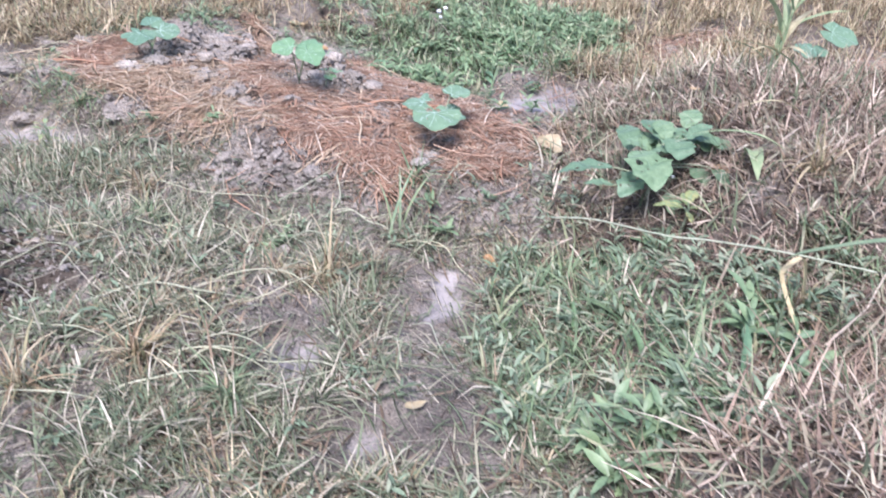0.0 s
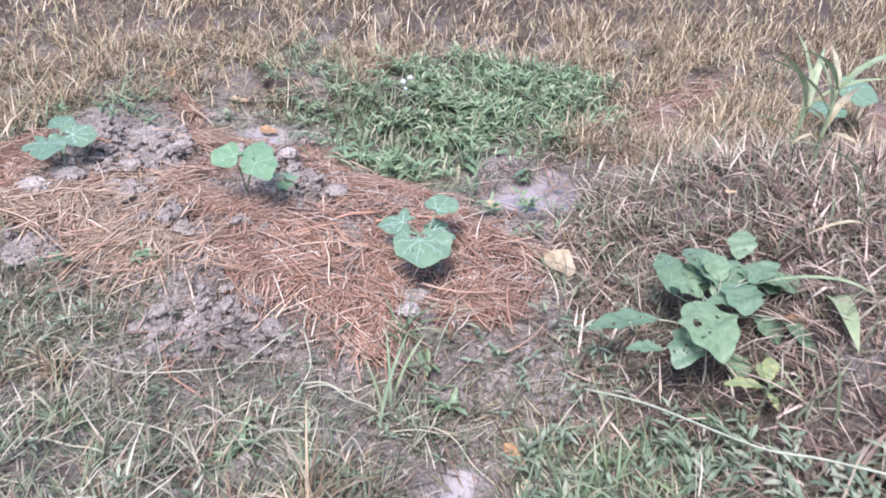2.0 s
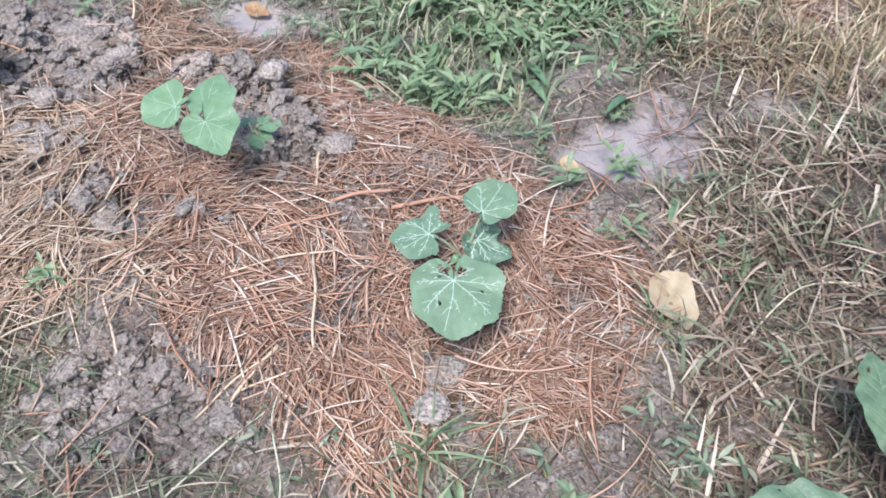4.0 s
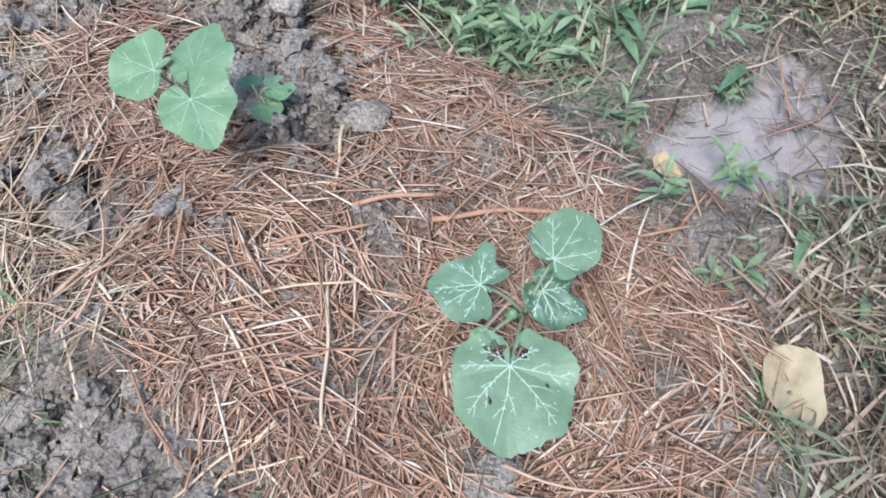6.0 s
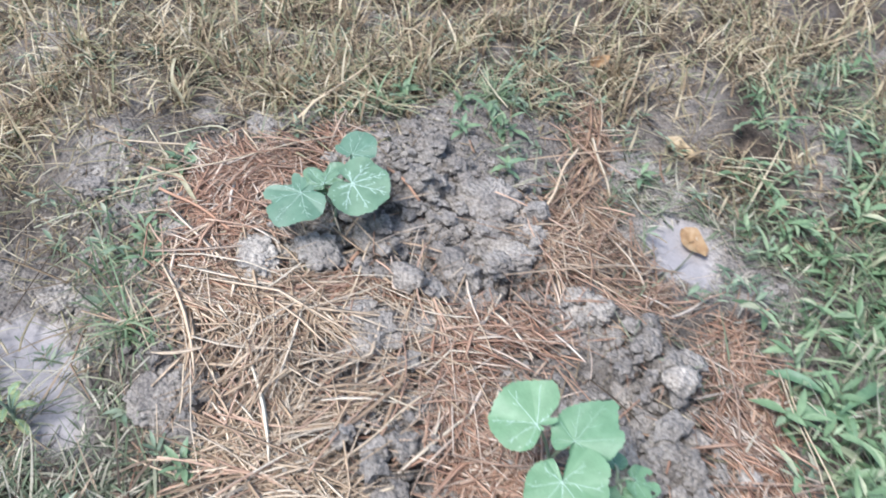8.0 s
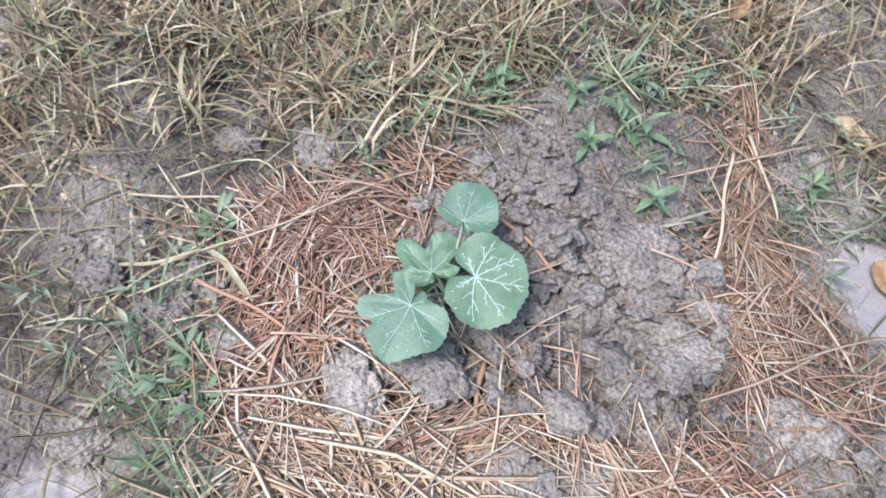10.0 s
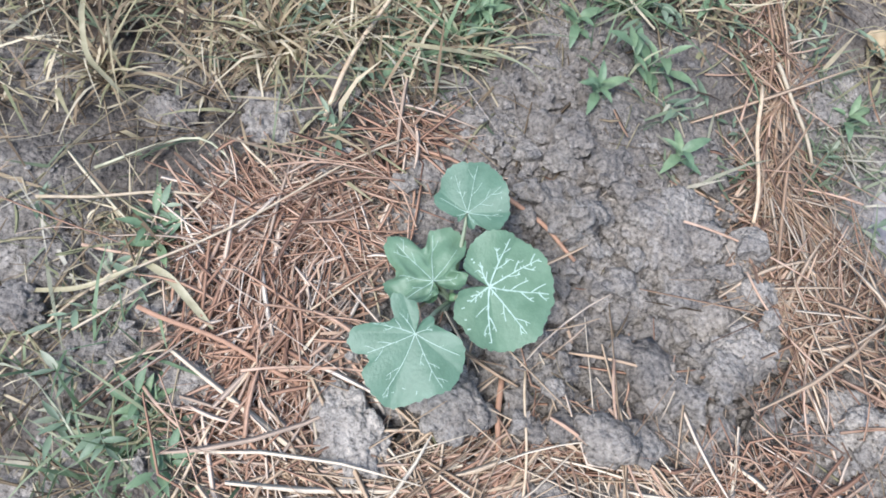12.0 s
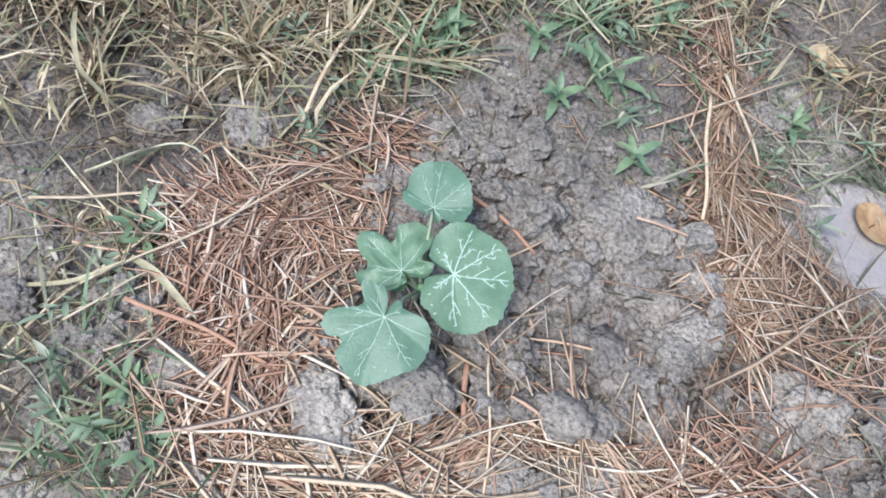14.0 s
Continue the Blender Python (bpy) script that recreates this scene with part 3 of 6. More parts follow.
def squash_veins(size, cup, droop, wave, seed, bites, wide=0.0022, crumple=0.0):
    """The pale markings that follow the veins, lying on the blade."""
    L = size[0]
    bm = bmesh.new()
    rnd = random.Random(seed)

    def on_blade(x, y):
        th, r = math.atan2(y, x), math.hypot(x, y)
        R = outline(th, *size, wave, seed)
        for ba, bw, bd in bites:
            R *= 1 - bd * math.exp(-(((th - ba) / bw) ** 4))
        u = min(r / R, 1.2)
        z = leaf_height(u, th, L, cup, droop, seed) + crumple * L * u * (0.5 * math.sin(3 * th + 9 * u + seed) + 0.4 * math.sin(7 * th - 5 * u))
        return Vector((x, y, z + 0.0011)), u

    def strip(x, y, ang, length, w0, w1, bend, thorn=0.0):
        """A tapering pale streak with short thorns on both sides; gives the places along it."""
        k = max(3, int(length / 0.003))
        last, way = None, []
        for i in range(k + 1):
            f = i / k
            p, u = on_blade(x, y)
            if u > 0.94:
                break
            w = (w0 + (w1 - w0) * f) * rnd.uniform(0.65, 1.45)
            s = Vector((-math.sin(ang), math.cos(ang), 0)) * w / 2
            pair = (bm.verts.new(p - s), bm.verts.new(p + s))
            if last:
                bm.faces.new((last[0], last[1], pair[1], pair[0]))
            last = pair
            way.append((x, y, ang))
            ang += bend / k + rnd.uniform(-0.04, 0.04)
            x, y = x + math.cos(ang) * length / k, y + math.sin(ang) * length / k
        for j, (px, py, pa) in enumerate(way):
            if j > 1 and rnd.random() < thorn:
                strip(px, py, pa + rnd.choice((1, -1)) * rnd.uniform(0.7, 1.3), rnd.uniform(0.0025, 0.006), w0 * 0.75, w0 * 0.3, 0)
        return way

    strong = min(1.0, wide / 0.0024)
    for main in (0.0, 0.72, -0.72, 1.5, -1.5, 2.4, -2.4):
        main += rnd.uniform(-0.07, 0.07)
        R = outline(main, *size, wave, seed) * (0.9 if abs(main) < 2 else 0.72)
        way = strip(0, 0, main, R, wide * 0.62, wide * 0.36, -0.12 * main + rnd.uniform(-0.12, 0.12), 0.12 * strong)
        side = rnd.choice((1, -1))
        for f in (0.36, 0.52, 0.67, 0.81):
            j = int(f * len(way))
            if j >= len(way) or rnd.random() > 0.15 + 0.75 * strong:
                continue
            x, y, ang = way[j]
            side = -side
            fork = strip(x, y, ang + side * rnd.uniform(0.65, 0.95), R * rnd.uniform(0.2, 0.36) * (1.15 - 0.5 * f), wide * 0.5, wide * 0.3, -side * 0.35, 0.14 * strong)
            if fork and rnd.random() < 0.5 * strong:
                strip(*fork[len(fork) * 2 // 3][:2], fork[-1][2] - side * 0.8, R * 0.08, wide * 0.42, wide * 0.25, 0, 0.1)
    for _ in range(int(9 * strong)):
        th = rnd.uniform(-2.4, 2.4)
        r = outline(th, *size, wave, seed) * rnd.uniform(0.72, 0.92)
        strip(r * math.cos(th), r * math.sin(th), rnd.uniform(0, 6), rnd.uniform(0.002, 0.004), wide * 0.6, wide * 0.4, 0)
    return bm_mesh("veins", bm, vein_mat)


def tube(points, r0, r1, sides=7, bump=0.0):
    bm = bmesh.new()
    rings = []
    pts = [Vector(p) for p in points]
    for i, p in enumerate(pts):
        d = (pts[min(i + 1, len(pts) - 1)] - pts[max(i - 1, 0)]).normalized()
        a = d.orthogonal().normalized()
        b = d.cross(a)
        r = r0 + (r1 - r0) * i / (len(pts) - 1)
        r *= 1 + bump * math.sin(i * 2.1)
        rings.append([bm.verts.new(p + (a * math.cos(t) + b * math.sin(t)) * r) for t in [2 * math.pi * k / sides for k in range(sides)]])
    for p, q in zip(rings, rings[1:]):
        # keep neighbouring rings in step
        off = min(range(sides), key=lambda o: (p[0].co - q[o].co).length)
        for k in range(sides):
            bm.faces.new((p[k], p[(k + 1) % sides], q[(k + 1 + off) % sides], q[(k + off) % sides]))
    bm.faces.new(rings[0][::-1])
    bm.faces.new(rings[-1])
    bmesh.ops.recalc_face_normals(bm, faces=bm.faces[:])
    return bm


def arc(a, b, lift, n=9):
    a, b = Vector(a), Vector(b)
    return [a.lerp(b, i / n) + Vector((0, 0, lift * 4 * (i / n) * (1 - i / n))) for i in range(n + 1)]


def squash_plant(root, leaves, label, group="squash plants"):
    """root: x, y. leaves: place, heading, size, (cup, droop, wave), pitch and bank in degrees, bites, look."""
    x, y = root
    z = level(x, y)
    plant = thing("squash_plant", (x, y, z - 0.004), label, "seedling", group)
    top = Vector((0.003, 0.002, 0.045))
    part("stem", bm_mesh("stem", tube(arc((0, 0, -0.012), top, 0.002), 0.0045, 0.0032), petiole_mat), plant)
    for k, (at, heading, size, form, tilt, bites, look_) in enumerate(leaves):
        local = Vector(at) - Vector((x, y, z - 0.004))
        cup, droop, wave = form
        pale, crumple, wide, *holes = look_
        me = squash_leaf(size, cup, droop, wave, k + 3.7, bites, crumple, holes)
        if pale:
            me.materials.clear()
            me.materials.append(squash_pale)
        m = Matrix.Translation(local) @ Euler((radians(tilt[1]), radians(tilt[0]), radians(heading))).to_matrix().to_4x4()
        blade = part("leaf", me, plant, m=m)
        part("vein_marking", squash_veins(size, cup, droop, wave, k + 3.7, bites, wide, crumple), blade, "whitish mottling along the leaf veins")
        part("petiole", bm_mesh("petiole", tube(arc(top, local - Vector((0, 0, 0.001)), 0.012), 0.0032, 0.0022), petiole_mat), plant)
    return plant


def bud(plant, at, r):
    bm = bmesh.new()
    bmesh.ops.create_icosphere(bm, subdivisions=2, radius=r)
    for v in bm.verts:
        v.co.z *= 1.3
        v.co += Vector((0.25 * r * math.sin(v.co.z * 300), 0, 0))
    part("bud", bm_mesh("bud", bm, squash_pale), plant, "curled pale green young leaf bud", Matrix.Translation(at))


c3 = squash_plant((0.122, 2.53), [
    ((0.106, 2.411, 0.122), -88, (0.115, 0.085, 0.069, 0.060, 0.057), (0.02, 0.06, 0.01), (4, 0), [(1.2, 0.25, 0.07), (-1.8, 0.25, -0.09), (-2.8, 0.16, 0.18), (1.9, 0.4, -0.06), (0.7, 0.1, -0.06), (-1.1, 0.25, 0.07)], (False, 0.0, 0.0024, (-0.019, -0.020, 0.013), (-0.019, 0.013, 0.010), (0.048, -0.024, 0.004), (0.02, 0.05, 0.002))),
    ((0.153, 2.573, 0.131), 57, (0.096, 0.044, 0.038, 0.016, 0.028), (0.05, 0.08, 0.01), (-4, 4), [(-1.2, 0.25, 0.09), (0.4, 0.16, -0.05), (-2.7, 0.1, 0.23), (-2.0, 0.4, -0.1), (1.0, 0.25, 0.05)], (False, 0.0, 0.0022)),
    ((0.057, 2.531, 0.110), -178, (0.069, 0.055, 0.054, 0.020, 0.045), (0.03, 0.12, 0.01), (4, -4), [(-1.7, 0.25, -0.23), (-1.0, 0.4, 0.19), (-2.2, 0.25, 0.19), (1.9, 0.16, -0.22), (0.0, 0.25, -0.08), (2.3, 0.1, 0.37)], (False, 0.02, 0.0024)),
    ((0.145, 2.552, 0.078), -25, (0.069, 0.040, 0.042, 0.028, 0.028), (0.10, 0.15, 0.08), (8, 6), [(0.7, 0.2, 0.25), (-0.7, 0.25, -0.12), (-1.3, 0.25, 0.15)], (False, 0.10, 0.0026)),
    ((0.075, 2.478, 0.060), -140, (0.030, 0.018, 0.018, 0.010, 0.010), (0.05, 0.05, 0.02), (5, 0), [], (True, 0.0, 0.0008)),
], "young squash plant with white-veined green leaves standing in straw mulch")
bud(c3, (-0.016, -0.012, 0.064), 0.009)
bud(c3, (0.004, 0.02, 0.058), 0.005)
c2 = squash_plant((-0.458, 2.845), [
    ((-0.396, 2.740, 0.184), -54, (0.080, 0.060, 0.046, 0.057, 0.036), (0.03, 0.08, 0.01), (14, 3), [(3.14, 0.25, 0.7), (-3.14, 0.25, 0.7), (2.1, 0.4, -0.17), (0.7, 0.4, 0.09), (0.0, 0.25, -0.07), (-0.8, 0.25, 0.09), (-1.9, 0.4, -0.08)], (True, 0.0, 0.0013)),
    ((-0.474, 2.799, 0.173), -156, (0.071, 0.037, 0.070, 0.014, 0.033), (0.03, 0.08, 0.01), (4, -13), [(-1.9, 0.25, -0.16), (2.1, 0.4, 0.3), (-2.4, 0.16, 0.32), (0.6, 0.4, -0.07), (-1.3, 0.4, 0.05)], (True, 0.0, 0.0014)),
    ((-0.418, 2.817, 0.165), 80, (0.082, 0.036, 0.045, 0.034, 0.024), (0.04, 0.06, 0.01), (-15, 0), [(0.0, 0.12, -0.08), (1.7, 0.25, -0.13), (0.6, 0.4, 0.04), (-0.75, 0.2, -0.08), (-0.4, 0.15, 0.05)], (True, 0.0, 0.0007)),
], "young squash plant with three light green leaves on a straw ring")
c1 = squash_plant((-1.118, 3.045), [
    ((-1.122, 2.961, 0.125), -80, (0.085, 0.058, 0.056, 0.028, 0.040), (0.02, 0.07, 0.01), (12, 0), [(-0.75, 0.13, 0.2), (-1.75, 0.3, 0.42), (-2.35, 0.18, -0.2), (-1.2, 0.2, -0.12), (0.5, 0.3, 0.05), (2.2, 0.3, 0.2)], (False, 0.0, 0.0013)),
    ((-1.078, 3.058, 0.115), 19, (0.080, 0.067, 0.070, 0.042, 0.041), (0.03, 0.06, 0.01), (3, 13), [(3.14, 0.3, 0.75), (-3.14, 0.3, 0.75), (-2.3, 0.25, -0.16), (2.1, 0.4, -0.11), (-0.6, 0.16, -0.06), (1.1, 0.25, 0.07)], (False, 0.0, 0.0030)),
    ((-1.146, 3.131, 0.110), 101, (0.067, 0.042, 0.046, 0.018, 0.022), (0.05, 0.06, 0.01), (-16, -6), [(3.14, 0.3, 0.6), (-3.14, 0.3, 0.6), (2.2, 0.4, 0.25), (0.6, 0.25, -0.1), (-2.2, 0.16, 0.3), (1.2, 0.16, 0.1), (-1.0, 0.25, 0.06), (-1.8, 0.16, -0.09)], (False, 0.0, 0.0009)),
    ((-1.140, 3.040, 0.088), 160, (0.074, 0.046, 0.052, 0.020, 0.040), (0.08, 0.12, 0.04), (10, -10), [(-0.45, 0.16, 0.3), (0.55, 0.2, 0.2), (-1.9, 0.2, 0.35), (-1.2, 0.3, -0.15), (0.05, 0.2, -0.1)], (False, 0.10, 0.0013)),
    ((-1.135, 3.035, 0.070), -150, (0.022, 0.013, 0.013, 0.007, 0.007), (0.05, 0.05, 0.02), (5, 0), [], (True, 0.0, 0.0006)),
], "young squash plant with mottled leaves and a bitten edge between clods")
bud(c1, (0.004, 0.004, 0.058), 0.006)
c4 = squash_plant((1.78, 3.52), [
    ((1.80, 3.50, 0.24), -20, (0.12, 0.08, 0.08, 0.06, 0.06), (0.02, 0.05, 0.03), (10, 18), [], (False, 0.0, 0.0015)),
    ((1.72, 3.47, 0.17), -120, (0.09, 0.07, 0.07, 0.05, 0.05), (0.02, 0.05, 0.03), (10, 0), [], (False, 0.0, 0.0015)),
], "squash plant with blue-green leaves on far straw mulch")
s2 = squash_plant((-0.352, 2.865), [
    ((-0.330, 2.880, level(-0.33, 2.88) + 0.062), 20, (0.042, 0.027, 0.027, 0.016, 0.016), (0.05, 0.05, 0.03), (6, 0), [(0.5, 0.2, 0.35)], (True, 0.03, 0.0004, (0.02, 0.012, 0.006), (0.03, -0.01, 0.004))),
    ((-0.335, 2.855, level(-0.335, 2.855) + 0.058), -60, (0.040, 0.024, 0.024, 0.014, 0.014), (0.05, 0.05, 0.03), (6, 0), [], (True, 0.03, 0.0004, (0.025, 0.008, 0.005))),
    ((-0.365, 2.885, level(-0.365, 2.885) + 0.058), 120, (0.028, 0.018, 0.018, 0.011, 0.011), (0.05, 0.05, 0.03), (6, 0), [], (True, 0.03, 0.0004)),
], "small grey-green squash seedling with nibbled leaves", "squash seedlings")


# ---------------------------------------------------------------- broad-leaved weed and maize on the bank
def blade_leaf(length, width, droop, fold=0.15, holes=0, seed=1, nl=22, nw=10, base=0.12, peak=0.42, wavy=0.04, twist=0.0, round_tip=False):
    """A long leaf from its foot along +x, arching down by droop, its two halves folded up along the midrib; holes are eaten through."""
    rnd = random.Random(seed)
    spots = [(rnd.uniform(0.2, 0.9), rnd.uniform(-0.75, 0.75), rnd.uniform(0.03, 0.075)) for _ in range(holes)]
    bm = bmesh.new()
    rows = []
    for i in range(nl + 1):
        f = i / nl
        w = width / 2 * (np.interp(f, [0, 0.08, peak, 0.75, 0.95, 1], [base, 0.45, 1, 0.72, 0.2, 0.02]) if not round_tip else np.interp(f, [0, 0.06, 0.2, 0.42, 0.68, 0.86, 0.96, 1], [0.06, 0.3, 0.8, 1, 0.86, 0.55, 0.25, 0.03]) * (1 + 0.05 * math.sin(13 * f + seed) + 0.04 * math.sin(37 * f + seed)))
        ang = droop * (f - 0.25)
        cx = length * f * (1 - 0.12 * droop * f)
        cz = -length * droop * 0.45 * f * f + 0.12 * length * f * (1 - f) * 2
        row = []
        for j in range(nw + 1):
            v = 2 * j / nw - 1
            ww = w * (1 + wavy * math.sin(23 * f + seed + (2 if v > 0 else 0)))
            y = v * ww
            z = cz + fold * abs(v) * w + wavy * w * math.sin(16 * f + 3 * v + seed)
            ca, sa = math.cos(twist * f), math.sin(twist * f)
            row.append(bm.verts.new((cx, y * ca, z + y * sa)))
        rows.append(row)
    for i in range(nl):
        for j in range(nw):
            f, v = (i + 0.5) / nl, 2 * (j + 0.5) / nw - 1
            if any(((f - a) * 1.6) ** 2 + ((v - b) * 0.5) ** 2 < (r * (0.8 + 0.35 * math.sin(9 * f + 7 * v + a * 30))) ** 2 for a, b, r in spots):
                continue
            bm.faces.new((rows[i][j], rows[i + 1][j], rows[i + 1][j + 1], rows[i][j + 1]))
    bmesh.ops.delete(bm, geom=[v for v in bm.verts if not v.link_faces], context="VERTS")
    return bm


def rib(length, droop, w=0.0022, width=0.0, fold=0.22):
    """The pale midrib with finer veins that leave it towards the rim."""
    bm = bmesh.new()

    def spot(f, v):
        half = width / 2 * float(np.interp(f, [0, 0.08, 0.42, 0.75, 0.95, 1], [0.12, 0.45, 1, 0.72, 0.2, 0.02]))
        return Vector((length * f * (1 - 0.12 * droop * f), v * half, -length * droop * 0.45 * f * f + 0.24 * length * f * (1 - f) + fold * abs(v) * half + 0.0012 + 0.004 * abs(v) * half / 0.04))

    def vein(spots, w0):
        last = None
        for k, (f, v) in enumerate(spots):
            p, q = spot(f, v), spot(*spots[min(k + 1, len(spots) - 1)])
            d = (q - p) if k + 1 < len(spots) else (p - spot(*spots[k - 1]))
            s = Vector((-d.y, d.x, 0)).normalized() * w0 / 2 * (1 - 0.7 * k / len(spots))
            pair = (bm.verts.new(p - s), bm.verts.new(p + s))
            if last:
                bm.faces.new((last[0], last[1], pair[1], pair[0]))
            last = pair

    vein([(i / 12 * 0.92, 0.0) for i in range(13)], w)
    if width:
        for k in range(6):
            for side in (1, -1):
                f0 = 0.12 + 0.12 * k + 0.03 * (side > 0)
                vein([(f0 + 0.13 * i / 5, side * 0.88 * i / 5) for i in range(6)], w * 0.5)
    return bm


def broad_weed(root, leaves, label, mat=broad_green, name="broadleaf_weed", group=""):
    x, y = root
    z = level(x, y)
    plant = thing(name, (x, y, z - 0.005), label, "weed", group)
    top = max(l[0][2] for l in leaves) - z - 0.03
    part("stem", bm_mesh("stem", tube(arc((0, 0, -0.01), (0.01, 0.0, top), 0.0), 0.006, 0.003, bump=0.05), petiole_mat), plant)
    for k, (at, heading, length, width, droop, pitch, holes) in enumerate(leaves):
        length, width = length * 0.93, width * 0.95
        local = Vector(at) - Vector((x, y, z - 0.005))
        m = Matrix.Translation(local) @ Euler((0, radians(pitch), radians(heading))).to_matrix().to_4x4()
        blade = part("leaf", bm_mesh("leaf", blade_leaf(length, width, droop, 0.10, holes, k + 5, 44, 20, wavy=0.08, round_tip=k % 4 == 2), mat), plant, m=m)
        part("midrib", bm_mesh("midrib", rib(length, droop, 0.0022, width * 0.9, 0.14), rib_mat), blade, "pale midrib")
        hz = max(0.02, min(top, local.z - 0.03))
        part("petiole", bm_mesh("petiole", tube(arc((0.01 * hz / top, 0, hz), local, 0.008), 0.0028, 0.0018), petiole_mat), plant)
    return plant


OUTER_LEAVES = [
    ((0.649, 2.013, 0.165), 179, 0.175, 0.075, 0.25, 6, 7),
    ((0.695, 2.069, 0.20), 84, 0.180, 0.083, 0.2, -10, 2),
    ((0.723, 2.10, 0.21), 35, 0.138, 0.100, 0.3, 0, 2),
    ((0.80, 2.14, 0.25), -75, 0.143, 0.144, 0.3, 4, 2),
    ((0.865, 2.152, 0.25), 62, 0.117, 0.073, 0.2, -20, 0),
    ((0.708, 1.985, 0.235), -80, 0.185, 0.144, 0.35, 6, 4),
    ((0.728, 1.962, 0.18), -126, 0.146, 0.085, 0.3, 6, 12),
    ((0.640, 1.917, 0.155), 175, 0.090, 0.045, 0.2, 0, 2),
    ((0.818, 1.974, 0.245), 172, 0.090, 0.055, 0.2, 0, 0),
    ((0.85, 2.11, 0.25), -40, 0.127, 0.119, 0.3, 5, 3),
]
INNER_LEAVES = [
    ((0.82, 2.03, 0.26), -100, 0.12, 0.10, 0.3, 0, 2),
    ((0.86, 2.06, 0.26), -10, 0.11, 0.09, 0.3, 0, 1),
    ((0.78, 2.10, 0.24), 100, 0.12, 0.09, 0.3, -10, 3),
    ((0.75, 2.03, 0.22), 150, 0.09, 0.075, 0.3, -15, 3),
    ((0.90, 2.06, 0.25), -20, 0.106, 0.088, 0.3, 0, 2),
    ((0.86, 1.98, 0.20), -60, 0.095, 0.075, 0.3, 10, 2),
    ((0.902, 1.950, 0.22), -72, 0.185, 0.060, 0.5, 0, 0),
    ((0.77, 2.02, 0.225), 35, 0.11, 0.085, 0.3, -10, 2),
    ((0.76, 2.08, 0.20), 60, 0.11, 0.08, 0.25, -8, 2),
    ((0.79, 2.05, 0.25), 95, 0.10, 0.075, 0.3, -25, 1),
    ((0.84, 2.02, 0.27), 20, 0.09, 0.065, 0.3, -35, 0),
    ((0.80, 1.93, 0.14), -85, 0.10, 0.065, 0.3, 12, 2),
    ((0.88, 2.0, 0.16), -30, 0.11, 0.06, 0.3, 10, 2),
]
weed = broad_weed((0.76, 2.0), OUTER_LEAVES + INNER_LEAVES, "leafy broad-leaved weed with insect-eaten green leaves")
yweed = broad_weed((0.807, 1.775), [
    ((0.812, 1.775, 0.185), 96, 0.06, 0.036, 0.2, -15, 0),
    ((0.812, 1.78, 0.19), 66, 0.085, 0.038, 0.3, -10, 0),
    ((0.80, 1.77, 0.18), 166, 0.085, 0.034, 0.3, 0, 0),
    ((0.815, 1.77, 0.18), 15, 0.06, 0.020, 0.3, 0, 0),
    ((0.81, 1.765, 0.17), -80, 0.05, 0.020, 0.3, 5, 0),
], "small yellow-green leafy weed beside the bank", yellow_green)


yz = level(-1.24, 2.37)
broad_weed((-1.24, 2.37), [((-1.24 + 0.012 * math.cos(k * 2.4), 2.37 + 0.012 * math.sin(k * 2.4), yz + 0.035 + 0.008 * k), 137 * k, 0.05 - 0.003 * k, 0.017, 0.6, -5 - 4 * k, 0) for k in range(8)], "small yellowing leafy weed at the wet furrow", yellow_green)


def maize(root, blades, tall, label):
    x, y = root
    z = level(x, y)
    plant = thing("maize_plant", (x, y, z - 0.01), label, "seedling", "maize seedlings")
    part("stalk", bm_mesh("stalk", tube(arc((0, 0, -0.01), (0.01, 0.01, tall), 0.0, 12), 0.008, 0.004, bump=0.06), blade_green), plant)
    for k, (h, heading, length, width, droop, pitch, dry) in enumerate(blades):
        m = Matrix.Translation((0.01 * h / tall, 0.01 * h / tall, h)) @ Euler((0, radians(pitch), radians(heading))).to_matrix().to_4x4()
        bm = blade_leaf(length, width, droop, 0.35, 0, k + 2, 26, 6, 0.5, 0.3, 0.05, 0.4)
        part("leaf", bm_mesh("leaf", bm, blade_dry if dry else blade_green), plant, "withered straw-coloured leaf" if dry else "", m)
    return plant


maize((1.27, 2.67), [(0.06, 170, 0.15, 0.026, 0.9, -50, True), (0.08, 215, 0.17, 0.024, 1.1, -40, True), (0.09, -70, 0.14, 0.024, 1.1, -45, True), (0.11, 25, 0.17, 0.028, 0.6, -70, True), (0.13, 190, 0.18, 0.026, 0.9, -48, True), (0.17, 172, 0.36, 0.030, 0.7, -45, False), (0.18, 130, 0.22, 0.030, 0.5, -66, False), (0.22, -5, 0.26, 0.030, 0.8, -60, False), (0.24, 200, 0.26, 0.026, 0.7, -50, False), (0.22, 95, 0.17, 0.026, 0.5, -66, True)], 0.25, "young maize plant with pale withered lower leaves")
maize((1.40, 3.05), [(0.10, 170, 0.24, 0.030, 0.7, -40, False), (0.16, 60, 0.30, 0.034, 0.4, -65, False), (0.2, -30, 0.28, 0.032, 0.6, -55, False), (0.22, 200, 0.30, 0.032, 0.5, -60, False), (0.25, 120, 0.26, 0.030, 0.4, -70, False)], 0.28, "green maize plant among dry grass")


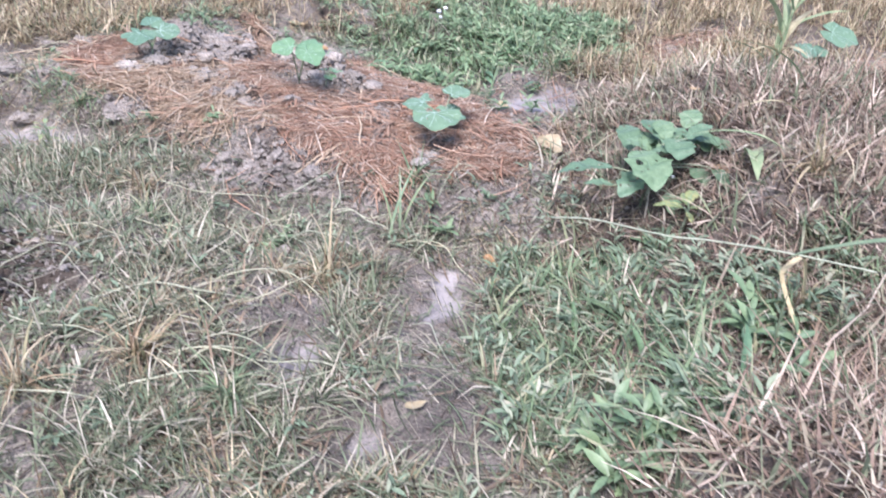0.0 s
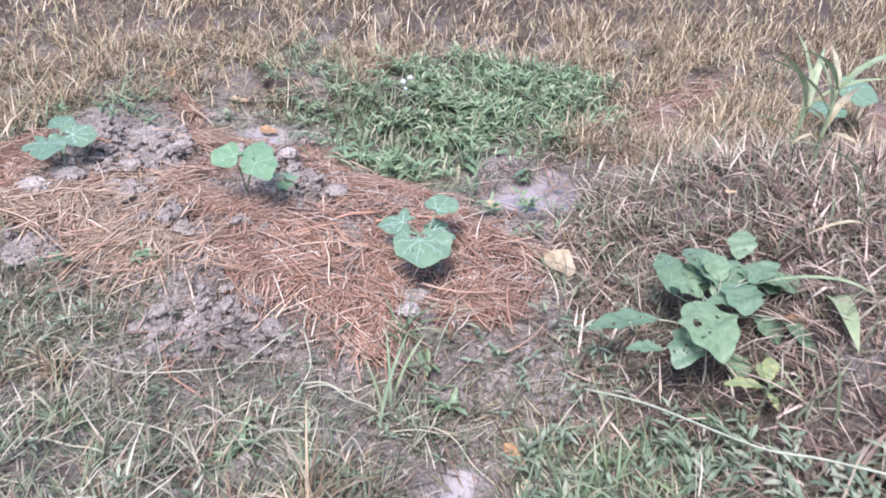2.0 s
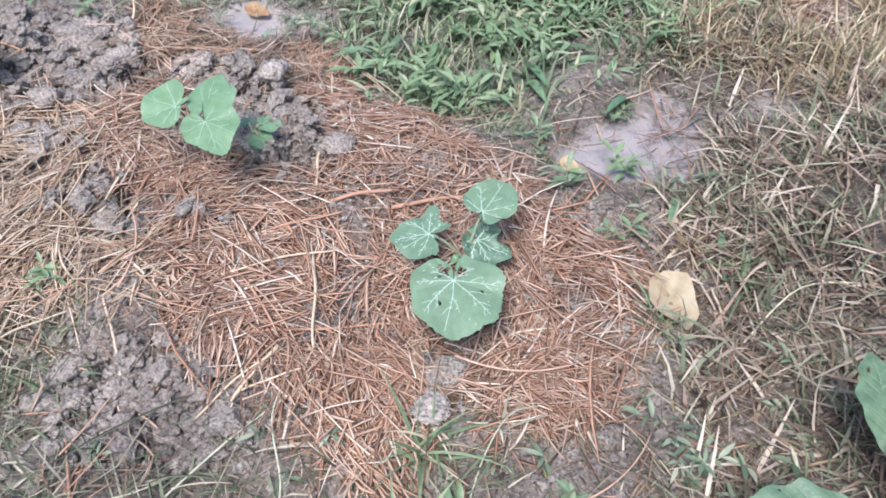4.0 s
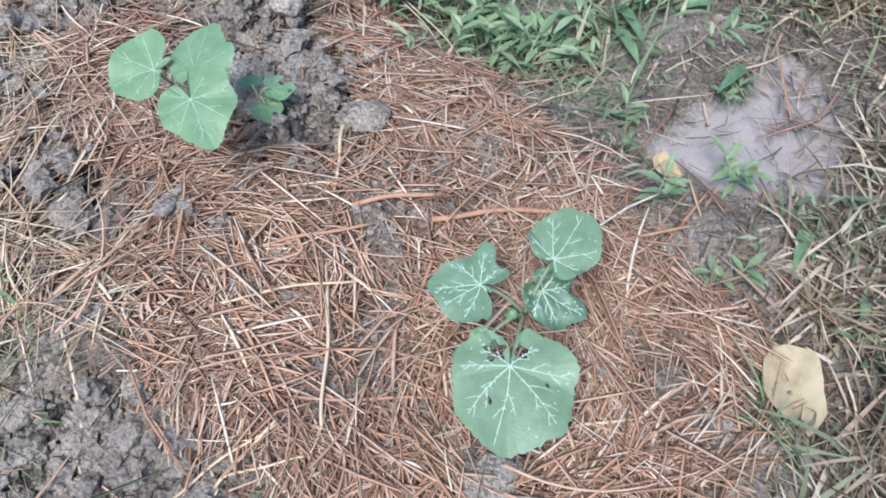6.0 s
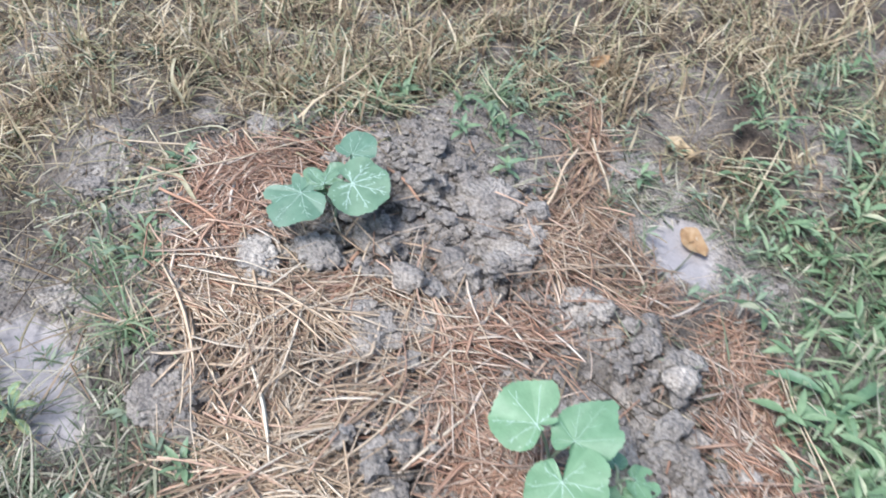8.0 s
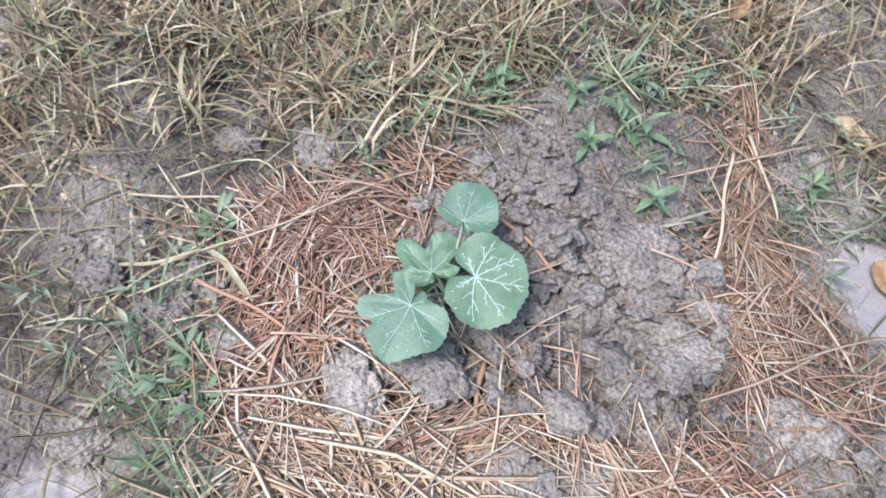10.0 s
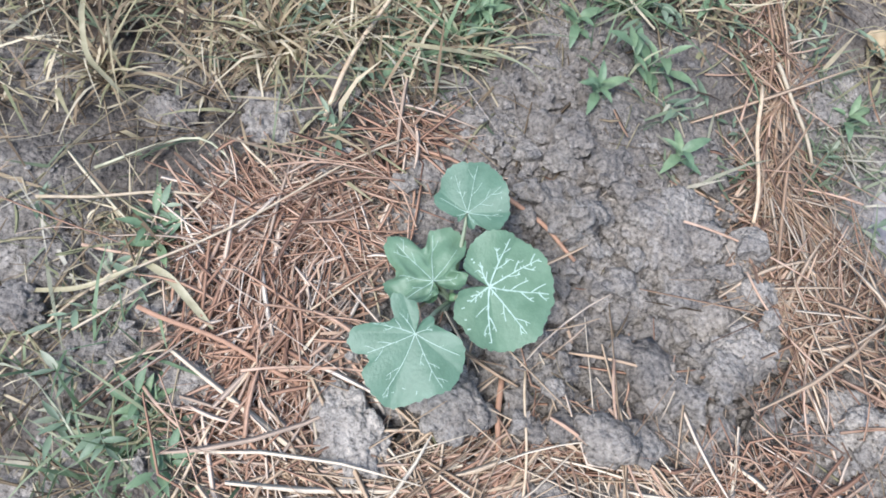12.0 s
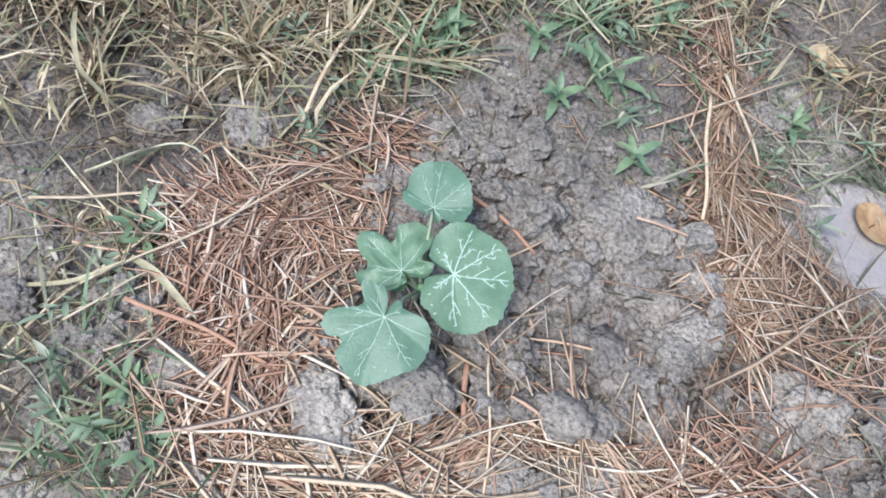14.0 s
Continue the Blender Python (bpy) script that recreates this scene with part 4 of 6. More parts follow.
def arching_blade(root, heading, length, width, pitch, droop, label, dry=False, mat=blade_green):
    x, y = root
    z = level(x, y)
    ob = thing("arching_grass", (x, y, z - 0.005), label, "grass", data=bm_mesh("grass_blade", blade_leaf(length, width, droop, 0.4, 0, int(length * 1000), 30, 4, 0.6, 0.35, 0.03, 0.3), blade_dry if dry else mat))
    ob.matrix_basis = Matrix.Translation((x, y, z - 0.005)) @ Euler((0, radians(pitch), radians(heading))).to_matrix().to_4x4()
    return ob


arching_blade((0.999, 1.985), -99, 0.22, 0.046, -38, 1.15, "broad drooping light green grass blade")
arching_blade((1.10, 1.92), 172, 0.30, 0.020, -25, 0.8, "long grass blade leaning over the bank")
arching_blade((1.22, 2.20), 200, 0.26, 0.018, -35, 0.9, "dry drooping grass blade", True)
arching_blade((1.30, 2.42), 185, 0.34, 0.022, -50, 0.8, "green arching grass blade")
arching_blade((0.72, 1.22), 70, 0.20, 0.013, -45, 0.9, "broad green grass blade")
arching_blade((0.62, 1.08), 190, 0.18, 0.014, -40, 0.9, "broad green grass blade")
for x, y, heading, length, width, pitch, droop in [(0.69, 1.86, -52, 0.16, 0.032, -22, 0.5), (0.605, 1.745, 88, 0.12, 0.028, -40, 0.6), (0.62, 1.745, 58, 0.12, 0.026, -40, 0.6), (0.845, 1.755, 23, 0.11, 0.04, -20, 0.4), (0.53, 1.48, 95, 0.11, 0.018, -55, 0.6), (0.66, 1.30, 110, 0.12, 0.02, -50, 0.7), (0.79, 1.12, 80, 0.14, 0.022, -50, 0.7), (0.47, 1.05, 60, 0.12, 0.02, -45, 0.7)]:
    arching_blade((x, y), heading, length, width, pitch, droop, "broad green grass leaf at the foot of the bank", False, grass_leaf)


for x, y, heading, length, width, lift, dry in [
    (0.26, 3.23, -68, 0.16, 0.026, 0.06, False),
    (0.51, 3.12, -127, 0.15, 0.026, 0.05, False), (0.57, 2.77, -110, 0.13, 0.024, 0.05, False), (-0.25, 3.33, 6, 0.13, 0.026, 0.05, False), (-0.13, 3.37, -49, 0.13, 0.028, 0.06, False),
    (-0.05, 3.66, -94, 0.18, 0.030, 0.07, False), (-0.82, 3.55, -110, 0.15, 0.010, 0.04, False), (-0.20, 3.26, 27, 0.14, 0.024, 0.05, False),
    (-0.06, 3.47, -108, 0.20, 0.026, 0.08, False), (0.26, 3.29, -67, 0.17, 0.024, 0.05, False), (0.38, 3.27, 8, 0.10, 0.022, 0.05, False), (0.10, 3.60, -60, 0.16, 0.028, 0.06, False),
    (0.22, 3.48, -120, 0.15, 0.026, 0.06, False), (0.34, 3.62, -30, 0.16, 0.028, 0.06, False), (0.05, 3.42, 160, 0.14, 0.026, 0.06, False), (0.48, 3.42, -80, 0.15, 0.026, 0.06, False),
]:
    ob = arching_blade((x, y), heading, length * 0.85, width, -24, 0.5, "broad green grass leaf at the weed patch", dry, grass_leaf)
    ob.matrix_basis = Matrix.Translation((0, 0, lift * 0.25)) @ ob.matrix_basis
for x, y, heading, length in [(0.02, 1.90, 60, 0.28), (0.045, 1.98, 100, 0.24), (0.03, 1.94, 130, 0.20), (0.05, 2.02, 40, 0.22)]:
    arching_blade((x, y), heading, length, 0.009, -72, 0.35, "tall thin green grass blade before the bed")


def runner(points, r, label):
    """A creeping stem laid over the grass."""
    p = [Vector(q) for q in points]
    line = []
    for i in range(len(p) - 1):
        for k in range(6):
            t = k / 6
            a, b, c, d = p[max(i - 1, 0)], p[i], p[i + 1], p[min(i + 2, len(p) - 1)]
            line.append(0.5 * ((2 * b) + (c - a) * t + (2 * a - 5 * b + 4 * c - d) * t * t + (3 * b - a - 3 * c + d) * t**3))
    line.append(p[-1])
    o = line[0].copy()
    return thing("grass_runner", o, label, "grass", data=bm_mesh("grass_runner", tube([q - o for q in line], r, r * 0.7, 6), runner_mat))


runner([(0.485, 1.924, 0.03), (0.582, 1.789, 0.11), (0.716, 1.595, 0.19), (0.809, 1.537, 0.22), (0.949, 1.441, 0.26), (1.10, 1.37, 0.275)], 0.0028, "long pale creeping grass stem over green grass")


def path_blade(points, width, label, mat):
    """A flat grass leaf, creased along its rib, that follows a bent line."""
    p = [Vector(q) for q in points]
    line = []
    for i in range(len(p) - 1):
        for k in range(6):
            t = k / 6
            a, b, c, d = p[max(i - 1, 0)], p[i], p[i + 1], p[min(i + 2, len(p) - 1)]
            line.append(0.5 * ((2 * b) + (c - a) * t + (2 * a - 5 * b + 4 * c - d) * t * t + (3 * b - a - 3 * c + d) * t**3))
    line.append(p[-1])
    o = line[0].copy()
    bm = bmesh.new()
    last = None
    for i, q in enumerate(line):
        d = (line[min(i + 1, len(line) - 1)] - line[max(i - 1, 0)]).normalized()
        s = d.cross(Vector((0, 0, 1))).normalized()
        f = i / (len(line) - 1)
        w = width / 2 * float(np.interp(f, [0, 0.3, 0.8, 1], [0.7, 1, 0.8, 0.15]))
        row = [bm.verts.new(q - o + s * w * v + Vector((0, 0, abs(v) * w * 0.4))) for v in (-1, 0, 1)]
        if last:
            for k in (0, 1):
                bm.faces.new((last[k], last[k + 1], row[k + 1], row[k]))
        last = row
    return thing("arching_grass", o, label, "grass", data=bm_mesh("arching_grass", bm, mat))


path_blade([(1.22, 1.12, level(1.22, 1.12)), (1.16, 1.15, 0.38), (1.05, 1.22, 0.43), (0.93, 1.33, 0.33), (0.89, 1.37, 0.27)], 0.030, "long arching green grass leaf over the bank", blade_green)
path_blade([(1.00, 1.40, level(1.0, 1.4)), (0.96, 1.395, 0.27), (0.915, 1.37, 0.265), (0.91, 1.36, 0.24), (0.93, 1.31, 0.19), (0.95, 1.25, 0.15)], 0.013, "bent pale yellow grass leaf", blade_dry)


for pts, width, mat in [
    ([(-1.814, 3.202, 0.01), (-1.753, 3.152, 0.07), (-1.714, 3.116, 0.10), (-1.691, 3.086, 0.07), (-1.66, 3.081, 0.05), (-1.641, 3.082, 0.02)], 0.008, blade_dry),
    ([(-1.471, 2.90, 0.03), (-1.427, 2.896, 0.045), (-1.387, 2.885, 0.04), (-1.344, 2.871, 0.025)], 0.011, blade_dry),
    ([(-1.578, 2.801, 0.02), (-1.524, 2.827, 0.035), (-1.497, 2.852, 0.03), (-1.468, 2.889, 0.03)], 0.007, blade_dry),
    ([(-1.251, 2.831, 0.02), (-1.242, 2.871, 0.035), (-1.232, 2.939, 0.03)], 0.005, stalk_mat),
    ([(-1.342, 3.322, 0.09), (-1.29, 3.36, 0.06), (-1.237, 3.413, 0.02)], 0.008, blade_dry),
]:
    path_blade([(x, y, level(x, y) + up) for x, y, up in pts], width, "bent dry grass leaf lying by the straw", mat)


# ---------------------------------------------------------------- fallen leaves and flowers
def fallen_leaf(at, heading, length, width, curl, mat, label, tilt=(0, 0), fold=0.5):
    x, y = at[:2]
    bm = bmesh.new()
    nl, nw = 14, 10
    rows = []
    for i in range(nl + 1):
        f = i / nl
        w = width / 2 * np.interp(f, [0, 0.12, 0.45, 0.8, 1], [0.25, 0.75, 1, 0.7, 0.08])
        row = []
        for j in range(nw + 1):
            v = 2 * j / nw - 1
            z = fold * w * abs(v) * (0.6 + 0.4 * math.sin(3 * f + v)) + curl * length * (f - 0.5) ** 2 + 0.03 * width * math.sin(14 * f + 5 * v)
            row.append(bm.verts.new((length * (f - 0.5), v * w * (1 - 0.25 * fold) + 0.04 * width * math.sin(9 * f), z)))
        rows.append(row)
    for i in range(nl):
        for j in range(nw):
            bm.faces.new((rows[i][j], rows[i + 1][j], rows[i + 1][j + 1], rows[i][j + 1]))
    low = min(v.co.z for v in bm.verts)
    for v in bm.verts:
        v.co.z -= low
    z = level(x, y) + at[2]
    ob = thing("fallen_leaf", (x, y, z), label, "leaf", "fallen leaves", bm_mesh("fallen_leaf", bm, mat))
    ob.matrix_basis = Matrix.Translation((x, y, z)) @ Euler((radians(tilt[0]), radians(tilt[1]), radians(heading))).to_matrix().to_4x4()
    return ob


fallen_leaf((0.513, 2.475, 0.018), -78, 0.132, 0.104, 0.3, dead_leaf, "dry cream-yellow fallen leaf folded along its rib", (0, 4), 0.45)
fallen_leaf((-0.696, 3.873, 0.012), -20, 0.095, 0.06, 0.3, dead_leaf, "pale dry fallen leaf on mud", (0, 0), 0.3)
fallen_leaf((-0.520, 3.60, 0.012), -35, 0.095, 0.06, 0.4, brown_leaf, "curled brown fallen leaf at a puddle", (8, 0), 0.4)
fallen_leaf((-1.02, 3.98, 0.03), 80, 0.085, 0.042, 0.6, brown_leaf, "brown curled leaf among dry grass", (25, 0), 0.7)
fallen_leaf((0.325, 1.82, 0.006), -60, 0.07, 0.034, 0.6, brown_leaf, "small brown fallen leaf in a hollow", (15, 0), 0.6)
fallen_leaf((0.352, 2.868, 0.012), -25, 0.058, 0.05, 0.5, dead_leaf, "small yellowed leaf among green sprigs", (0, 10), 0.5)
fallen_leaf((0.17, 1.14, 0.01), 30, 0.05, 0.025, 0.5, dead_leaf, "small pale dry leaf on mud")
fallen_leaf((0.93, 1.94, 0.012), 40, 0.075, 0.055, 0.3, brown_leaf, "brown fallen leaf under the broad weed", (5, 0), 0.35)
fallen_leaf((0.34, 1.735, 0.01), 70, 0.06, 0.03, 0.5, dead_leaf, "small yellowed leaf in thin grass", (10, 0), 0.5)
fallen_leaf((0.97, 2.50, 0.03), 10, 0.04, 0.02, 0.4, dead_leaf, "small pale dry leaf")


def daisy(x, y, tall, heads, label):
    z = level(x, y)
    plant = thing("white_flower", (x, y, z - 0.004), label, "flower", "white flowers")
    for k, (dx, dy, dz, r) in enumerate(heads):
        part("stem", bm_mesh("stem", tube(arc((0, 0, 0), (dx, dy, tall + dz), 0.004), 0.0012, 0.001, 5), petiole_mat), plant)
        bm = bmesh.new()
        bmesh.ops.create_icosphere(bm, subdivisions=2, radius=r)
        for v in bm.verts:
            v.co *= 1 + 0.16 * math.sin(v.co.x * 900 + k) * math.cos(v.co.y * 800)
            v.co.z *= 0.8
        part("flower_head", bm_mesh("flower_head", bm, white_petal), plant, "round fluffy white flower head", Matrix.Translation((dx, dy, tall + dz)))
    return plant


daisy(0.03, 3.72, 0.15, [(0.0, 0.0, 0.0, 0.012), (0.03, 0.02, 0.012, 0.011), (0.012, -0.03, -0.02, 0.008)], "small weed with three round white flower heads")
daisy(0.805, 1.985, 0.06, [(0.01, -0.005, 0.0, 0.006)], "tiny pale flower inside the broad weed")


# ---------------------------------------------------------------- grass tufts and runners
def tuft(x, y, blades, tall, spread, mat, label):
    n = blades
    base = np.stack([normal_(0, 0.012, n), normal_(0, 0.012, n), np.full(n, -0.006)], 1)
    v, f = ribbons(base, rng.uniform(0, 2 * np.pi, n), rng.gamma(6, tall / 6, n).clip(0.03, 0.3), rng.uniform(0.003, 0.0075, n), np.abs(normal_(spread, 0.3, n)), normal_(1.3, 0.7, n), 5)
    return thing("grass_tuft", (x, y, level(x, y)), label, "grass", "grass tufts", mesh_of("grass_tuft", v, f, mat))


normal_ = rng.normal
for x, y, blades, tall in [(-0.115, 1.66, 70, 0.12), (-0.78, 2.08, 60, 0.10), (-0.42, 1.18, 80, 0.11), (-0.60, 1.05, 60, 0.10), (0.56, 2.62, 60, 0.09), (-1.52, 3.28, 60, 0.11), (-1.34, 3.62, 60, 0.11), (-1.70, 3.10, 50, 0.11), (-0.96, 3.98, 50, 0.10), (1.02, 3.22, 60, 0.10), (0.98, 1.42, 60, 0.12), (1.12, 1.80, 60, 0.12)]:
    tuft(x, y, blades, tall, 0.55, dry_grass, "tuft of yellowed dry grass")
for x, y, blades, tall in [(0.07, 2.16, 50, 0.10), (-0.30, 1.82, 50, 0.07), (-0.20, 1.10, 60, 0.10), (0.55, 1.55, 70, 0.11), (0.70, 1.15, 70, 0.12), (-1.30, 3.42, 60, 0.09), (-1.12, 3.62, 50, 0.09), (-1.36, 2.72, 50, 0.09), (-1.22, 2.60, 50, 0.09), (0.48, 2.42, 40, 0.06), (-0.62, 2.30, 40, 0.06), (-0.68, 1.88, 50, 0.08)]:
    tuft(x, y, blades, tall, 0.7, lush_grass, "tuft of fresh green grass")
for pts in [
    [(-0.40, 1.42), (-0.30, 1.52), (-0.20, 1.57), (-0.11, 1.53)], [(-0.62, 1.34), (-0.48, 1.40), (-0.36, 1.38), (-0.25, 1.44)], [(-0.52, 1.20), (-0.40, 1.28), (-0.24, 1.30)],
    [(-0.75, 2.14), (-0.60, 2.06), (-0.44, 2.08), (-0.36, 2.14)], [(-0.58, 1.92), (-0.44, 1.86), (-0.34, 1.76)], [(-0.20, 2.00), (-0.16, 2.10), (-0.19, 2.22), (-0.16, 2.32)], [(-0.36, 2.10), (-0.25, 2.20), (-0.12, 2.28)],
    [(0.62, 2.38), (0.72, 2.46), (0.83, 2.44)], [(0.60, 2.72), (0.75, 2.78), (0.88, 2.72)], [(-1.62, 2.98), (-1.52, 3.08), (-1.42, 3.06)], [(-1.66, 2.66), (-1.52, 2.72), (-1.40, 2.68)],
]:
    runner([(x, y, level(x, y) + (0.012 if k in (0, len(pts) - 1) else 0.035)) for k, (x, y) in enumerate(pts)], 0.0022, "thin pale creeping grass stem")


run = random.Random(11)
for _ in range(34):
    x, y, turn = run.uniform(-0.95, 0.15), run.uniform(1.0, 2.1), run.uniform(-0.5, 1.3)
    pts = []
    for k in range(5):
        pts.append((x, y, level(x, y) + (0.008 if k in (0, 4) else run.uniform(0.02, 0.045))))
        turn += run.uniform(-0.45, 0.45)
        x, y = x + 0.062 * math.cos(turn), y + 0.062 * math.sin(turn)
    runner(pts, run.uniform(0.0013, 0.0021), "thin pale creeping grass stem")


# ---------------------------------------------------------------- loose stalks that stand out
def stalk(ax, ay, bx, by, r, label, mat=stalk_mat):
    la, lb = level(ax, ay) + 0.022, level(bx, by) + 0.022
    a = Vector((ax, ay, la))
    n = 10
    pts = []
    for i in range(n + 1):
        f = i / n
        x, y = ax + (bx - ax) * f, ay + (by - ay) * f
        wob = 0.012 * math.sin(5 * f + ax * 40) * min(1.0, 4 * f * (1 - f))
        pts.append(Vector((x - (by - ay) * wob * 2, y + (bx - ax) * wob * 2, la + (lb - la) * f + 0.008 * 4 * f * (1 - f))) - a)
    return thing("straw_stalk", a, label, "straw", "loose straw stalks", bm_mesh("straw_stalk", tube(pts, r, r * 0.8, 6), mat))


for ax, ay, bx, by, r in [
    (-0.21, 2.88, -0.198, 2.73, 0.0035), (-0.169, 2.547, -0.133, 2.33, 0.0032), (-0.234, 3.35, -0.021, 3.095, 0.0018), (-0.35, 2.494, -0.123, 2.563, 0.0025),
    (-0.628, 2.584, -0.402, 2.468, 0.0026), (-0.758, 2.375, -0.619, 2.421, 0.0025), (0.209, 2.382, 0.294, 2.405, 0.0026), (-0.871, 3.64, -0.805, 3.389, 0.0034),
    (-0.864, 3.694, -0.74, 3.588, 0.0035), (-0.624, 2.584, -0.463, 2.5, 0.0024), (-1.392, 3.194, -1.45, 3.555, 0.0036), (-1.64, 2.902, -1.459, 3.019, 0.0024),
    (-1.194, 2.778, -1.028, 2.792, 0.0024), (-0.269, 2.249, -0.197, 2.338, 0.0028), (-0.614, 2.656, -0.669, 2.588, 0.0024),
]:
    stalk(ax, ay, bx, by, r, "single pale dry straw stalk lying on the bed")
for ax, ay, bx, by, r in [
    (-1.545, 2.723, -1.448, 3.055, 0.0022), (-1.483, 2.786, -1.43, 2.911, 0.0018), (-1.421, 2.781, -1.35, 2.852, 0.0016), (-1.271, 2.689, -1.279, 2.89, 0.002), (-1.307, 2.801, -1.228, 3.024, 0.0018),
    (-1.153, 2.805, -1.223, 2.895, 0.002), (-1.475, 3.107, -1.378, 3.077, 0.0018), (-1.501, 2.837, -1.278, 3.225, 0.0018), (-1.514, 2.772, -1.35, 3.017, 0.0016),
    (-0.892, 2.803, -0.992, 3.017, 0.002), (-0.97, 2.532, -1.103, 2.667, 0.0016), (-0.855, 2.659, -0.702, 2.578, 0.002), (-0.715, 2.591, -0.679, 2.821, 0.0018), (-0.232, 3.333, -0.07, 3.124, 0.0016),
    (-0.333, 2.231, -0.196, 2.331, 0.0022), (-0.262, 2.26, -0.147, 2.295, 0.0022), (0.577, 2.631, 0.628, 2.471, 0.002), (0.586, 2.504, 0.595, 2.418, 0.0022), (0.654, 2.972, 0.687, 2.842, 0.0022), (-0.772, 2.758, -0.67, 2.782, 0.0018),
]:
    stalk(ax, ay, bx, by, r, "thin dry grass stalk lying across soil and straw")
for ax, ay, bx, by, r in [(-0.03, 2.687, 0.173, 2.736, 0.0048), (-1.012, 3.006, -0.955, 2.87, 0.0042), (-1.123, 3.218, -1.002, 3.184, 0.0034), (-0.16, 2.70, -0.02, 2.735, 0.0045), (-0.30, 2.60, -0.12, 2.66, 0.003), (-1.436, 2.848, -1.211, 2.87, 0.0034), (-0.25, 2.368, 0.036, 2.398, 0.0028)]:
    stalk(ax, ay, bx, by, r, "thick orange-brown straw stalk on the mulch", straw_orange)

# ---------------------------------------------------------------- small leafy weeds
LANCE = [(0.0, 0.10), (0.18, 0.72), (0.42, 1.0), (0.72, 0.66), (1.0, 0.04)]


def lance_leaves(base, heading, length, width, lean, curl):
    """Small pointed leaves, each two folded halves."""
    n = len(base)
    f = np.array([p[0] for p in LANCE])
    w = np.array([p[1] for p in LANCE])
    ang = lean[:, None] + curl[:, None] * f[None, :-1]
    step = length[:, None] * np.diff(f)[None]
    run = np.concatenate([np.zeros((n, 1)), np.cumsum(np.sin(ang) * step, 1)], 1)
    rise = np.concatenate([np.zeros((n, 1)), np.cumsum(np.cos(ang) * step, 1)], 1)
    c, s = np.cos(heading)[:, None], np.sin(heading)[:, None]
    mid = np.stack([base[:, :1] + run * c, base[:, 1:2] + run * s, base[:, 2:] + rise], -1)
    half = width[:, None] / 2 * w[None]
    side = np.stack([-s * half, c * half, 0 * half], -1)
    lift = np.zeros_like(mid)
    lift[..., 2] = half * 0.45
    verts = np.stack([mid - side + lift, mid, mid + side + lift], 2).reshape(-1, 3)
    q = []
    for k in range(len(LANCE) - 1):
        for j in (0, 1):
            q.append((3 * k + j, 3 * k + j + 1, 3 * k + 4 + j, 3 * k + 3 + j))
    faces = (np.array(q)[None] + (np.arange(n) * 3 * len(LANCE))[:, None, None]).reshape(-1, 4)
    return verts, faces


def sprigs(x, y, stem, per, size, rise=0.9, ground_z=None):
    """Creeping or upright stems with leaves in turn along them; gives leaves and stems."""
    n = len(x)
    z = height(x, y) if ground_z is None else ground_z
    hd = rng.uniform(0, 2 * np.pi, n)
    lean = rng.normal(rise, 0.25, n).clip(0.15, 1.45)
    ln = stem * rng.uniform(0.6, 1.3, n)
    tip = np.stack([x + np.cos(hd) * np.sin(lean) * ln, y + np.sin(hd) * np.sin(lean) * ln, z + np.cos(lean) * ln], 1)
    foot = np.stack([x, y, z - 0.004], 1)
    sag = np.zeros((n, 3))
    sag[:, 2] = 0.12 * ln
    sv, sf = prisms(foot, tip, sag, np.full(n, 0.0012), 2)
    t = np.linspace(0.25, 1.0, per)
    at = foot[:, None] * (1 - t)[None, :, None] + tip[:, None] * t[None, :, None] + sag[:, None] * (4 * t * (1 - t))[None, :, None]
    side = np.where(np.arange(per) % 2, 1.0, -1.0)[None] * rng.uniform(0.7, 1.5, (n, per))
    side[:, -1] *= 0.2
    heading = (hd[:, None] + side).ravel()
    count = n * per
    length = size * rng.uniform(0.6, 1.35, count)
    lv, lf = lance_leaves(at.reshape(-1, 3), heading, length, length * rng.uniform(0.19, 0.32, count), rng.uniform(0.9, 1.5, count), rng.uniform(0.1, 0.7, count))
    return lv, lf, sv, sf


def lance_mesh(seed):
    length = 0.036 + 0.005 * seed
    v, f = lance_leaves(np.zeros((1, 3)), np.zeros(1), np.full(1, length), np.full(1, length * (0.27 + 0.03 * (seed % 3))), np.full(1, 1.1), np.full(1, 0.35 + 0.1 * seed))
    return mesh_of("leaf", v, f, seedling_leaf)


seedling_leaf = leaf_material("seedling_leaf", (0.12, 0.19, 0.105), (0.18, 0.27, 0.15), (0.255, 0.355, 0.205))
def long_leaf(k):
    """A long pointed leaf with a creased middle."""
    length = 0.045 + 0.006 * k
    bm = blade_leaf(length, length * (0.27 + 0.02 * k), 0.5 + 0.1 * k, 0.3, 0, k + 3, 10, 4, 0.35, 0.38, 0.05)
    return bm_mesh("leaf", bm, seedling_leaf)


